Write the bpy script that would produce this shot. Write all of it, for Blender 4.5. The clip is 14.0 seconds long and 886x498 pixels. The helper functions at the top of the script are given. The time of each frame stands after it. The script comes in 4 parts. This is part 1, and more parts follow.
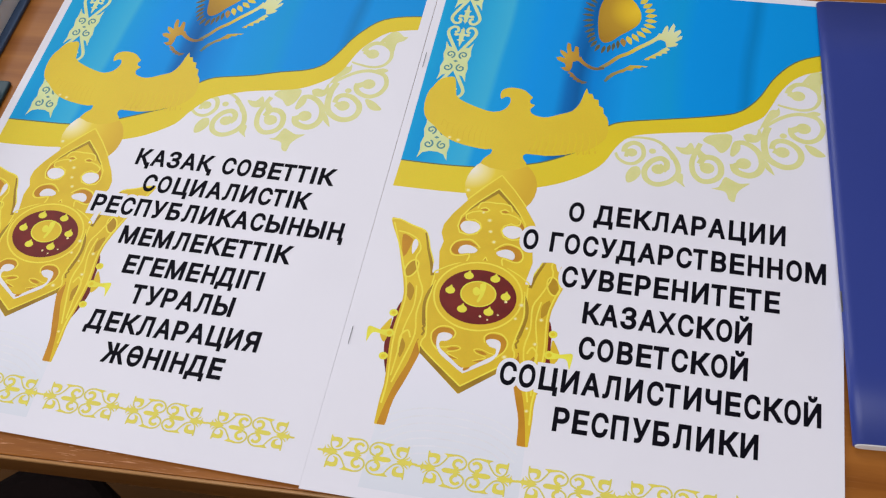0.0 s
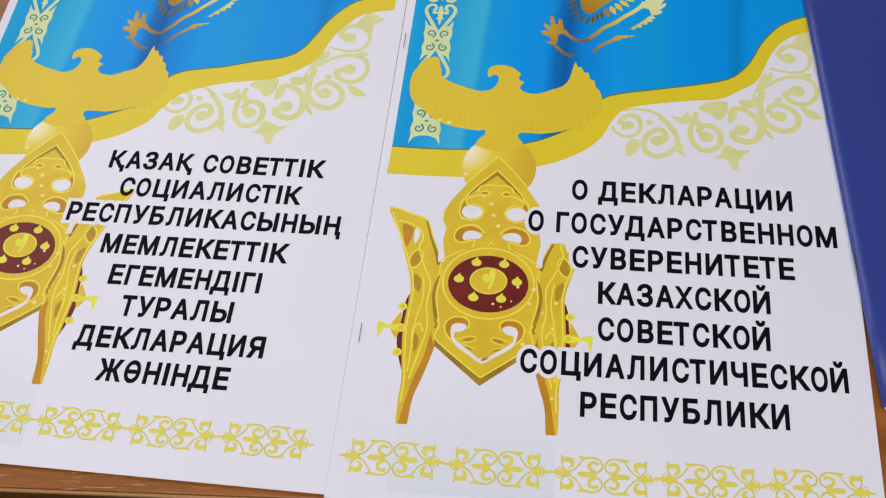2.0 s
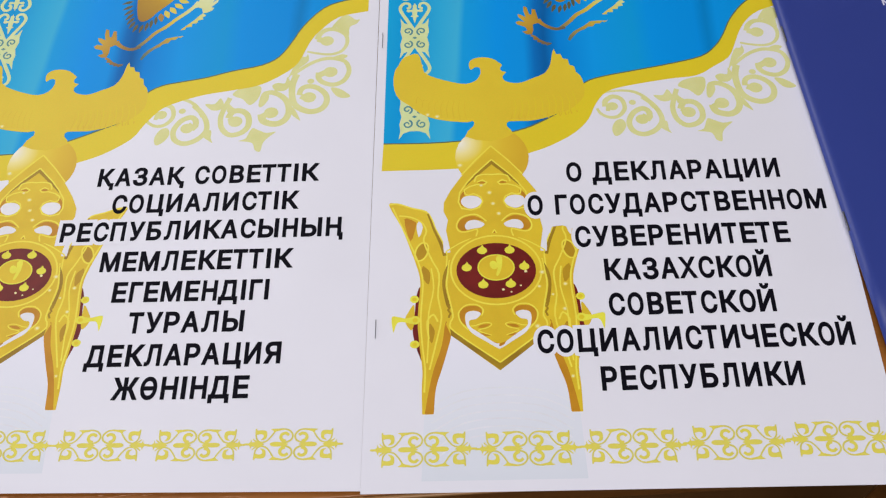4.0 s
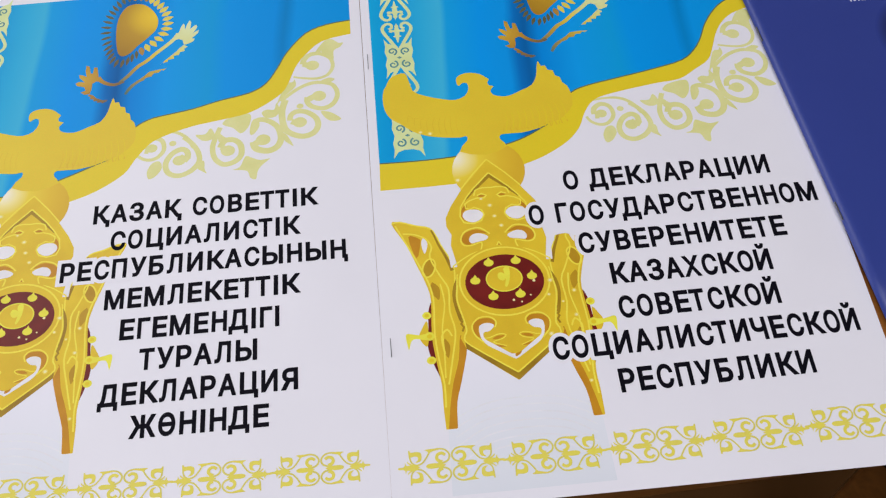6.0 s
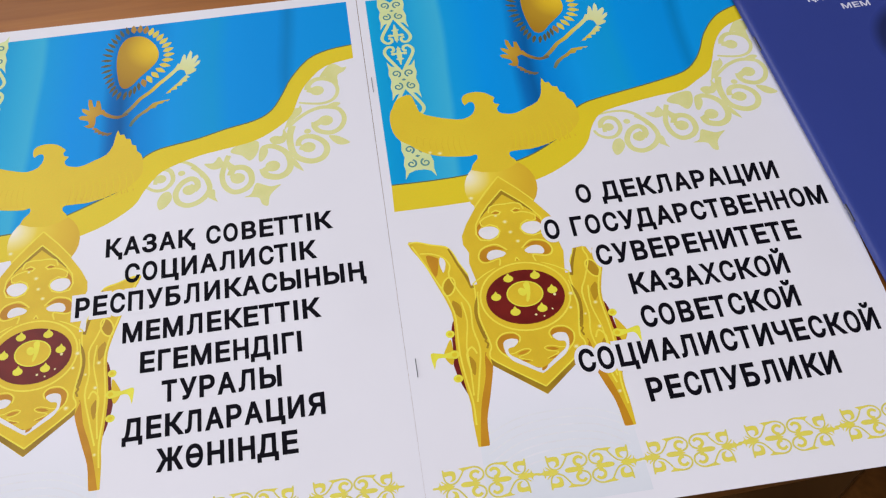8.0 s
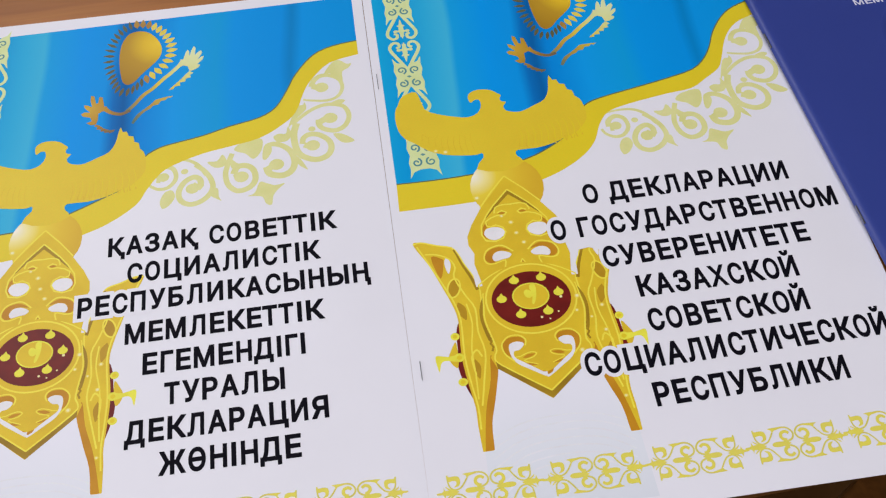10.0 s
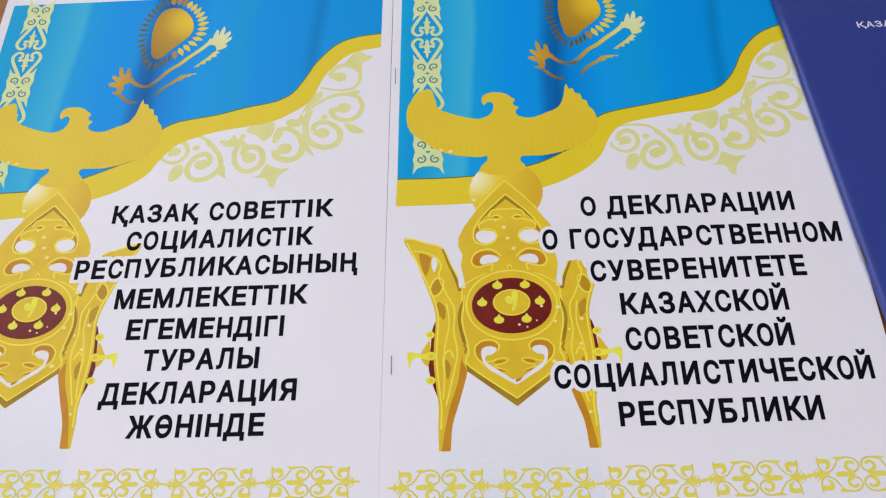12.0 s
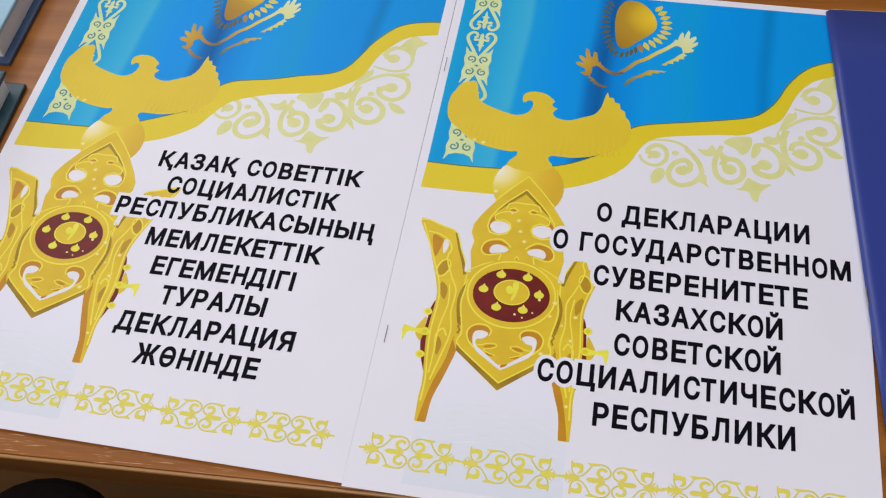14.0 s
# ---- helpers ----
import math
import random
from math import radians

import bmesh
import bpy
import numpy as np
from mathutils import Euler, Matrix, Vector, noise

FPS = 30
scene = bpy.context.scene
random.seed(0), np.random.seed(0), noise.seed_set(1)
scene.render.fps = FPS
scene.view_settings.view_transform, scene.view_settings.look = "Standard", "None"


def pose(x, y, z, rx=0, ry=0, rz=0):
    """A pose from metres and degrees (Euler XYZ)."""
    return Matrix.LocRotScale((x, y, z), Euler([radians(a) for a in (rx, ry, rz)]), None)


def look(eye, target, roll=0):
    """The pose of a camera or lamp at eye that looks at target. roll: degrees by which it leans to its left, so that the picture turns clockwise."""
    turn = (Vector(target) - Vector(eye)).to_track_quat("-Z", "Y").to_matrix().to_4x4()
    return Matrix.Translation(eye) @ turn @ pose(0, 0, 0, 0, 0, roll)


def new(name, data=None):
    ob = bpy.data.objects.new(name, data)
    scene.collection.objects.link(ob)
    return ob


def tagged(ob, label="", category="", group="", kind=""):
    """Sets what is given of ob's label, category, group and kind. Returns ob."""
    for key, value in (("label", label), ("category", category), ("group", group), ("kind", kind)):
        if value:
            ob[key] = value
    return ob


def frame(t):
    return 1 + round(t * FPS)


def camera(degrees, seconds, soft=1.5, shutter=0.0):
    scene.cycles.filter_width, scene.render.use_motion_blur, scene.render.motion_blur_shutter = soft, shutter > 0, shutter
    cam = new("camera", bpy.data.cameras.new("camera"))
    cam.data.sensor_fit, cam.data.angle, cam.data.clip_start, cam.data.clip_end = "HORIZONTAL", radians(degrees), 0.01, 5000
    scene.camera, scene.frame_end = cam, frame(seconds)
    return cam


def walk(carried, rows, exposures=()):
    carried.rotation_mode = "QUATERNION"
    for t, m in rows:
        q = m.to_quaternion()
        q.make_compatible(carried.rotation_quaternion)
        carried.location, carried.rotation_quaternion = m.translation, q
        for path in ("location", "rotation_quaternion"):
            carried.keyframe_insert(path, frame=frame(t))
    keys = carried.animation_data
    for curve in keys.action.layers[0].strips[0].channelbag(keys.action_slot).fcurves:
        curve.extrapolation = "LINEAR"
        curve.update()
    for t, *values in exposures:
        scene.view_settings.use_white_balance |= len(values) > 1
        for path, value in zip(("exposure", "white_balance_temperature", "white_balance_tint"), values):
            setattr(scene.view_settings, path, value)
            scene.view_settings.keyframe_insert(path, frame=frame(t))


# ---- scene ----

# ---- camera ----
cam = camera(46.17, 14.0, soft=1.2)
PATH = [
    (0, (0.1130, -0.1213, 1.1529), (0.0479, 0.0824, 0.8149), -7.89),
    (0.5, (0.1058, -0.1232, 1.1519), (0.0468, 0.0815, 0.8133), -7.22),
    (1, (0.0953, -0.1232, 1.1497), (0.0446, 0.0817, 0.8099), -6.13),
    (1.5, (0.0864, -0.1196, 1.1456), (0.0426, 0.0838, 0.8040), -5.63),
    (2, (0.0735, -0.1142, 1.1431), (0.0395, 0.0866, 0.7988), -4.73),
    (2.5, (0.0651, -0.1130, 1.1421), (0.0379, 0.0874, 0.7970), -4.24),
    (3, (0.0564, -0.1172, 1.1416), (0.0368, 0.0853, 0.7972), -3.59),
    (5.5, (0.0150, -0.1318, 1.1416), (0.0295, 0.0802, 0.8026), -0.85),
    (6, (0.0082, -0.1288, 1.1417), (0.0278, 0.0846, 0.8040), -0.54),
    (6.5, (-0.0032, -0.1257, 1.1392), (0.0220, 0.0900, 0.8033), -0.05),
    (7, (-0.0094, -0.1218, 1.1391), (0.0206, 0.0942, 0.8038), 0.28),
    (7.5, (-0.0130, -0.1255, 1.1383), (0.0198, 0.0936, 0.8052), 0.28),
    (8, (-0.0149, -0.1301, 1.1375), (0.0187, 0.0918, 0.8064), -0.18),
    (10.5, (-0.0122, -0.1189, 1.1382), (0.0164, 0.0977, 0.8032), -0.66),
    (11, (0.0031, -0.1177, 1.1393), (0.0198, 0.1004, 0.8042), -2.23),
    (11.5, (0.0181, -0.1191, 1.1393), (0.0236, 0.0998, 0.8046), -2.65),
    (12, (0.0334, -0.1247, 1.1416), (0.0276, 0.0929, 0.8060), -2.85),
    (12.5, (0.0456, -0.1343, 1.1452), (0.0289, 0.0833, 0.8100), -3.41),
    (13, (0.0584, -0.1395, 1.1480), (0.0316, 0.0787, 0.8139), -3.60),
    (13.5, (0.0682, -0.1382, 1.1501), (0.0335, 0.0781, 0.8154), -3.36),
    (14, (0.0780, -0.1390, 1.1513), (0.0309, 0.0761, 0.8173), -3.57),
]
walk(cam, [(t, look(eye, target, roll)) for t, eye, target, roll in PATH])

# ---- light ----
EXPOSURE = 0.0
scene.view_settings.exposure = EXPOSURE


def area_lamp(name, m, sx, sy, watts, colour):
    data = bpy.data.lights.new(name, "AREA")
    data.shape, data.size, data.size_y, data.energy, data.color = "RECTANGLE", sx, sy, watts, colour
    ob = new(name, data)
    ob.matrix_world = m
    return ob


area_lamp("ceiling_light", look((-1.05, 1.65, 2.75), (-1.05, 1.65, 0)), 1.4, 1.4, 32.5, (0.965, 0.96, 0.985))
area_lamp("ceiling_light", look((0.05, -1.25, 2.75), (0.05, -1.25, 0)), 1.4, 1.4, 36.2, (0.965, 0.96, 0.985))
# Unseen soft lamp added on the west side; no window is built there.
area_lamp("added_side_light", look((-2.7, 0.4, 1.7), (0, 0, 0.9)), 1.6, 1.4, 28, (0.93, 0.96, 1.0))
world = bpy.data.worlds.new("world")
scene.world = world
world.use_nodes = True
world.node_tree.nodes["Background"].inputs[0].default_value = (0.5, 0.53, 0.6, 1)
world.node_tree.nodes["Background"].inputs[1].default_value = 0.05

# ---- materials ----
LIT = 0.84


def lin(c):
    c /= 255
    return c / 12.92 if c <= 0.04045 else ((c + 0.055) / 1.055) ** 2.4


def ink(r, g, b):
    """The reflectance of a printed colour."""
    return tuple(min(0.9, lin(v) / LIT) for v in (r, g, b)) + (1,)


def nodes_of(name):
    mat = bpy.data.materials.new(name)
    mat.use_nodes = True
    nt = mat.node_tree
    return mat, nt, nt.nodes["Principled BSDF"]


def node(nt, kind, **values):
    n = nt.nodes.new(kind)
    for key, value in values.items():
        n.inputs[key.replace("_", " ")].default_value = value
    return n


def ramp_node(nt, stops, smooth=False):
    n = nt.nodes.new("ShaderNodeValToRGB")
    n.color_ramp.interpolation = "EASE" if smooth else "LINEAR"
    els = n.color_ramp.elements
    els[0].position, els[0].color = stops[0]
    els[1].position, els[1].color = stops[-1]
    for pos, col in stops[1:-1]:
        e = els.new(pos)
        e.color = col
    return n


def printed(name, a, b=None, scale=90, rough=0.42, soft=0.18, gloss=0.22):
    """Ink on coated paper: a main and a second tone in soft patches, with fine print grain."""
    mat, nt, bsdf = nodes_of(name)
    b = b or tuple(0.93 * v for v in a[:3]) + (1,)
    tc = nt.nodes.new("ShaderNodeTexCoord")
    n1 = node(nt, "ShaderNodeTexNoise", Scale=scale, Detail=3.0)
    n2 = node(nt, "ShaderNodeTexNoise", Scale=1400.0, Detail=1.0)
    nt.links.new(tc.outputs["Object"], n1.inputs["Vector"])
    nt.links.new(tc.outputs["Object"], n2.inputs["Vector"])
    r = ramp_node(nt, [(0.5 - soft, a), (0.5 + soft, b)])
    nt.links.new(n1.outputs["Fac"], r.inputs["Fac"])
    mix = nt.nodes.new("ShaderNodeMix")
    mix.data_type, mix.blend_type = "RGBA", "MULTIPLY"
    mix.inputs[0].default_value = 0.10
    nt.links.new(r.outputs["Color"], mix.inputs[6])
    nt.links.new(n2.outputs["Color"], mix.inputs[7])
    nt.links.new(mix.outputs[2], bsdf.inputs["Base Color"])
    bsdf.inputs["Roughness"].default_value = rough
    bsdf.inputs["Specular IOR Level"].default_value = gloss
    return mat


def paper(name, colour, rough=0.42, wave=0.25):
    """Coated paper with faint waviness and mottling."""
    mat, nt, bsdf = nodes_of(name)
    tc = nt.nodes.new("ShaderNodeTexCoord")
    big = node(nt, "ShaderNodeTexNoise", Scale=14.0, Detail=2.0)
    fine = node(nt, "ShaderNodeTexNoise", Scale=900.0, Detail=2.0)
    for n in (big, fine):
        nt.links.new(tc.outputs["Object"], n.inputs["Vector"])
    r = ramp_node(nt, [(0.3, tuple(0.965 * v for v in colour[:3]) + (1,)), (0.7, colour)])
    nt.links.new(big.outputs["Fac"], r.inputs["Fac"])
    nt.links.new(r.outputs["Color"], bsdf.inputs["Base Color"])
    bump = node(nt, "ShaderNodeBump", Strength=wave, Distance=0.002)
    nt.links.new(big.outputs["Fac"], bump.inputs["Height"])
    bump2 = node(nt, "ShaderNodeBump", Strength=0.04, Distance=0.0002)
    nt.links.new(fine.outputs["Fac"], bump2.inputs["Height"])
    nt.links.new(bump.outputs["Normal"], bump2.inputs["Normal"])
    nt.links.new(bump2.outputs["Normal"], bsdf.inputs["Normal"])
    bsdf.inputs["Roughness"].default_value = rough
    bsdf.inputs["Specular IOR Level"].default_value = 0.3
    return mat


def flag_ink():
    """The printed flag: hanging folds across its width, darker and lighter."""
    mat, nt, bsdf = nodes_of("flag_ink")
    tc = nt.nodes.new("ShaderNodeTexCoord")
    sep = nt.nodes.new("ShaderNodeSeparateXYZ")
    nt.links.new(tc.outputs["Object"], sep.inputs[0])
    wob = node(nt, "ShaderNodeTexNoise", Scale=9.0, Detail=1.0)
    nt.links.new(tc.outputs["Object"], wob.inputs["Vector"])
    # across, leaning with the height on the sheet
    lean = nt.nodes.new("ShaderNodeMath")
    lean.operation = "MULTIPLY_ADD"
    lean.inputs[1].default_value = -0.06
    nt.links.new(sep.outputs["Y"], lean.inputs[0])
    nt.links.new(sep.outputs["X"], lean.inputs[2])
    bend = nt.nodes.new("ShaderNodeMath")
    bend.operation = "MULTIPLY_ADD"
    bend.inputs[1].default_value = 0.012
    nt.links.new(wob.outputs["Fac"], bend.inputs[0])
    nt.links.new(lean.outputs[0], bend.inputs[2])
    scale = nt.nodes.new("ShaderNodeMapRange")
    scale.inputs["From Min"].default_value = -0.004
    scale.inputs["From Max"].default_value = 0.206
    nt.links.new(bend.outputs[0], scale.inputs["Value"])
    stops = [(0.0, ink(14, 152, 203)), (0.06, ink(2, 140, 201)), (0.13, ink(40, 158, 204)), (0.175, ink(56, 164, 204)), (0.19, ink(14, 145, 208)),
             (0.27, ink(2, 137, 216)), (0.335, ink(6, 135, 210)), (0.36, ink(6, 100, 172)), (0.385, ink(6, 86, 150)), (0.42, ink(2, 122, 201)), (0.50, ink(10, 141, 214)),
             (0.60, ink(10, 142, 203)), (0.64, ink(3, 136, 212)), (0.75, ink(3, 132, 208)), (0.775, ink(2, 118, 185)), (0.80, ink(6, 136, 210)), (1.0, ink(6, 132, 202))]
    r = ramp_node(nt, stops)
    nt.links.new(scale.outputs["Result"], r.inputs["Fac"])
    nt.links.new(r.outputs["Color"], bsdf.inputs["Base Color"])
    bsdf.inputs["Roughness"].default_value = 0.40
    bsdf.inputs["Specular IOR Level"].default_value = 0.09
    return mat


def radial_ink(name, x, y, reach, stops):
    """A printed shading that runs outwards from one spot of the sheet (millimetres)."""
    mat, nt, bsdf = nodes_of(name)
    tc = nt.nodes.new("ShaderNodeTexCoord")
    dist = nt.nodes.new("ShaderNodeVectorMath")
    dist.operation = "DISTANCE"
    dist.inputs[1].default_value = (x * 0.001, y * 0.001, 0.002)
    nt.links.new(tc.outputs["Object"], dist.inputs[0])
    scale = nt.nodes.new("ShaderNodeMapRange")
    scale.inputs["From Max"].default_value = reach * 0.001
    nt.links.new(dist.outputs["Value"], scale.inputs["Value"])
    r = ramp_node(nt, stops)
    nt.links.new(scale.outputs["Result"], r.inputs["Fac"])
    nt.links.new(r.outputs["Color"], bsdf.inputs["Base Color"])
    bsdf.inputs["Roughness"].default_value = 0.42
    bsdf.inputs["Specular IOR Level"].default_value = 0.22
    return mat


def drum_ink():
    """A faint grey that deepens towards the sheet's foot."""
    mat, nt, bsdf = nodes_of("drum_ink")
    tc = nt.nodes.new("ShaderNodeTexCoord")
    sep = nt.nodes.new("ShaderNodeSeparateXYZ")
    nt.links.new(tc.outputs["Object"], sep.inputs[0])
    scale = nt.nodes.new("ShaderNodeMapRange")
    scale.inputs["From Min"].default_value, scale.inputs["From Max"].default_value = 0.004, 0.066
    nt.links.new(sep.outputs["Y"], scale.inputs["Value"])
    r = ramp_node(nt, [(0.0, ink(201, 204, 214)), (0.45, ink(207, 209, 219)), (0.7, ink(211, 211, 222)), (1.0, ink(215, 213, 225))])
    nt.links.new(scale.outputs["Result"], r.inputs["Fac"])
    nt.links.new(r.outputs["Color"], bsdf.inputs["Base Color"])
    bsdf.inputs["Roughness"].default_value = 0.42
    bsdf.inputs["Specular IOR Level"].default_value = 0.22
    return mat


def orb_ink(x, y):
    return radial_ink("orb_ink", x, y, 30, [(0.0, ink(226, 222, 214)), (0.2, ink(222, 208, 140)), (0.38, ink(214, 190, 56)), (0.7, ink(206, 172, 44)), (1.0, ink(198, 160, 40))])


def wood(name, dark, light, rough=0.33, scuffs=1.0):
    """Varnished wood, the grain along x, with streaks and worn scuffs."""
    mat, nt, bsdf = nodes_of(name)
    tc = nt.nodes.new("ShaderNodeTexCoord")
    mp = nt.nodes.new("ShaderNodeMapping")
    mp.inputs["Scale"].default_value = (2.2, 34.0, 34.0)
    nt.links.new(tc.outputs["Object"], mp.inputs["Vector"])
    g = node(nt, "ShaderNodeTexNoise", Scale=2.4, Detail=7.0, Roughness=0.62, Distortion=0.5)
    nt.links.new(mp.outputs["Vector"], g.inputs["Vector"])
    r = ramp_node(nt, [(0.32, dark), (0.68, light)])
    nt.links.new(g.outputs["Fac"], r.inputs["Fac"])
    big = node(nt, "ShaderNodeTexNoise", Scale=5.0, Detail=2.0)
    nt.links.new(tc.outputs["Object"], big.inputs["Vector"])
    mix = nt.nodes.new("ShaderNodeMix")
    mix.data_type, mix.blend_type = "RGBA", "MULTIPLY"
    mix.inputs[0].default_value = 0.25
    nt.links.new(r.outputs["Color"], mix.inputs[6])
    nt.links.new(big.outputs["Fac"], mix.inputs[7])
    # scuffs: short pale scratches in the varnish
    mp2 = nt.nodes.new("ShaderNodeMapping")
    mp2.inputs["Scale"].default_value = (75.0, 1500.0, 60.0)
    nt.links.new(tc.outputs["Object"], mp2.inputs["Vector"])
    sc = node(nt, "ShaderNodeTexNoise", Scale=1.0, Detail=4.0, Distortion=0.6)
    nt.links.new(mp2.outputs["Vector"], sc.inputs["Vector"])
    edge = ramp_node(nt, [(0.60, (0, 0, 0, 1)), (0.66, (1, 1, 1, 1))])
    nt.links.new(sc.outputs["Fac"], edge.inputs["Fac"])
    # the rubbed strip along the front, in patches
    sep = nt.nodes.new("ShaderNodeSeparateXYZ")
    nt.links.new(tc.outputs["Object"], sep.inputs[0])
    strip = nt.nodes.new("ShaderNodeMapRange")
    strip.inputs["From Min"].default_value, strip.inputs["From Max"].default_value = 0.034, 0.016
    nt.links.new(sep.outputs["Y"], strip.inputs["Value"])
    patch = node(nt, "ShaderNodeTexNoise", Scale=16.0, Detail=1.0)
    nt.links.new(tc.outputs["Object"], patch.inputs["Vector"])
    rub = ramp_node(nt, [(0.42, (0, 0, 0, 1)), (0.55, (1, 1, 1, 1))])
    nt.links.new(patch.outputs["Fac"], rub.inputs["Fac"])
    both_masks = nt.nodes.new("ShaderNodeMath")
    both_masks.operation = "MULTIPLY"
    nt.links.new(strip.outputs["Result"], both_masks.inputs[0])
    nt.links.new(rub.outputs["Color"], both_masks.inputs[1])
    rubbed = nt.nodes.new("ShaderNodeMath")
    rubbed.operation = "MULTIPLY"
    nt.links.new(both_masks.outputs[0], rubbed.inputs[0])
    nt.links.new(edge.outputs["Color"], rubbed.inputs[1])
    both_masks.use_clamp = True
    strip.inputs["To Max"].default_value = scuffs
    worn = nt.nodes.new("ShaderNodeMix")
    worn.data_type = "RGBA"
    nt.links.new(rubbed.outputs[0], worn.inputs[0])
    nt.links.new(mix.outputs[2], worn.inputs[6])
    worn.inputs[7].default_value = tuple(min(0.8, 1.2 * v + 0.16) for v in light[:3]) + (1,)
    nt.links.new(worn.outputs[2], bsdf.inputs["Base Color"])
    bump = node(nt, "ShaderNodeBump", Strength=0.12, Distance=0.0006)
    nt.links.new(g.outputs["Fac"], bump.inputs["Height"])
    nt.links.new(bump.outputs["Normal"], bsdf.inputs["Normal"])
    bsdf.inputs["Roughness"].default_value = rough
    bsdf.inputs["Specular IOR Level"].default_value = 0.3
    return mat


def plain(name, colour, rough=0.6, metal=0.0, scale=40, vary=0.85):
    mat, nt, bsdf = nodes_of(name)
    tc = nt.nodes.new("ShaderNodeTexCoord")
    n = node(nt, "ShaderNodeTexNoise", Scale=scale, Detail=4.0)
    nt.links.new(tc.outputs["Object"], n.inputs["Vector"])
    r = ramp_node(nt, [(0.35, tuple(vary * v for v in colour[:3]) + (1,)), (0.65, colour)])
    nt.links.new(n.outputs["Fac"], r.inputs["Fac"])
    nt.links.new(r.outputs["Color"], bsdf.inputs["Base Color"])
    bump = node(nt, "ShaderNodeBump", Strength=0.1, Distance=0.0005)
    nt.links.new(n.outputs["Fac"], bump.inputs["Height"])
    nt.links.new(bump.outputs["Normal"], bsdf.inputs["Normal"])
    bsdf.inputs["Roughness"].default_value = rough
    bsdf.inputs["Metallic"].default_value = metal
    return mat


M_PAPER = paper("cover_paper", (0.795, 0.78, 0.865, 1))
M_PAGES = paper("page_paper", (0.80, 0.78, 0.80, 1), 0.7)
M_FLAG = flag_ink()
M_BAND = printed("band_ink", ink(215, 193, 38), ink(210, 186, 37), 30, soft=0.3)
M_GOLD = printed("gold_ink", ink(214, 184, 44), ink(204, 170, 40), 60)
M_BIRD = printed("bird_ink", ink(214, 188, 46), ink(209, 179, 44), 40, soft=0.3)
M_SHADE = printed("amber_ink", ink(188, 132, 30), ink(176, 120, 24))
M_DEEP = printed("deep_gold_ink", ink(178, 140, 30), ink(168, 128, 28))
M_OLIVE = printed("olive_ink", ink(160, 128, 30), ink(140, 108, 26))
M_UMBER = printed("umber_ink", ink(92, 104, 62), ink(84, 100, 78))
M_PALE = printed("highlight_ink", ink(231, 214, 76), ink(226, 206, 66))
M_LIME = printed("lime_ink", ink(222, 216, 70), ink(212, 200, 60))
M_RED = printed("maroon_ink", ink(112, 25, 20), ink(92, 16, 15))
M_LACE = printed("lace_ink", ink(210, 208, 148), ink(204, 202, 134))
M_CREAM = printed("cream_ink", ink(204, 214, 158), ink(196, 206, 146))
M_CURL = printed("curl_blue_ink", ink(74, 128, 140), ink(92, 140, 136))
M_BORDER = printed("border_ink", ink(214, 202, 82), ink(210, 198, 90))
M_SCROLL = printed("scroll_ink", ink(200, 190, 88), ink(206, 196, 98))
M_BRONZE = printed("bronze_ink", ink(172, 132, 52), ink(146, 112, 58), 60)
M_TEXT = printed("black_ink", (0.006, 0.005, 0.010, 1), (0.004, 0.004, 0.008, 1), rough=0.55, gloss=0.05)
M_WHITE = printed("white_halo_ink", ink(222, 219, 231))
M_DRUM = drum_ink()
M_MIST = printed("mist_ink", ink(217, 217, 229))
M_STEEL = plain("staple_steel", (0.22, 0.22, 0.24, 1), 0.4, 1.0)
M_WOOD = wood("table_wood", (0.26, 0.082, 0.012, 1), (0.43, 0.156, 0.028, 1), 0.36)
# Paled beyond the wear: the front bevel's highlight is in this colour.
M_NOSING = wood("worn_highlit_edge_wood", (0.38, 0.18, 0.06, 1), (0.54, 0.29, 0.12, 1), scuffs=0.0)
# Darkened from the tabletop's wood: the front face's shade is painted in.
M_WOODDARK = wood("shaded_edge_wood", (0.12, 0.045, 0.010, 1), (0.20, 0.08, 0.020, 1), scuffs=0.0)
M_NAVY = paper("navy_cover", (0.032, 0.052, 0.265, 1), 0.36, 0.3)
M_SILVER = printed("silver_ink", ink(205, 205, 225))
M_LBLUE = plain("light_blue_cloth", (0.32, 0.52, 0.66, 1), 0.5)
M_DBLUE = plain("dark_blue_board", (0.045, 0.085, 0.17, 1), 0.45)
M_TEAL = plain("dark_teal_board", (0.012, 0.05, 0.07, 1), 0.4)
M_FLOOR = plain("floor_board", (0.080, 0.033, 0.008, 1), 0.7, 0, 3)
M_FLOOR.node_tree.nodes["Principled BSDF"].inputs["Specular IOR Level"].default_value = 0.1
M_BLACK = plain("black_cloth", (0.010, 0.006, 0.006, 1), 0.9, 0, 200)
M_BLACK.node_tree.nodes["Principled BSDF"].inputs["Specular IOR Level"].default_value = 0.08
M_WALL = plain("wall_paint", (0.62, 0.60, 0.56, 1), 0.8)

# ---- geometry helpers ----
MM = 0.001
TOP = 0.7508


def mesh_object(name, verts, faces, material, parent=None, label=""):
    me = bpy.data.meshes.new(name)
    me.from_pydata(verts, [], faces)
    me.materials.append(material)
    me.update()
    ob = new(name, me)
    ob.parent = parent
    if label:
        ob["label"] = label
    return ob


def part(name, bm, material, parent, label=""):
    me = bpy.data.meshes.new(name)
    bm.normal_update()
    bm.to_mesh(me)
    bm.free()
    me.materials.append(material)
    ob = new(name, me)
    ob.parent = parent
    if label:
        ob["label"] = label
    return ob


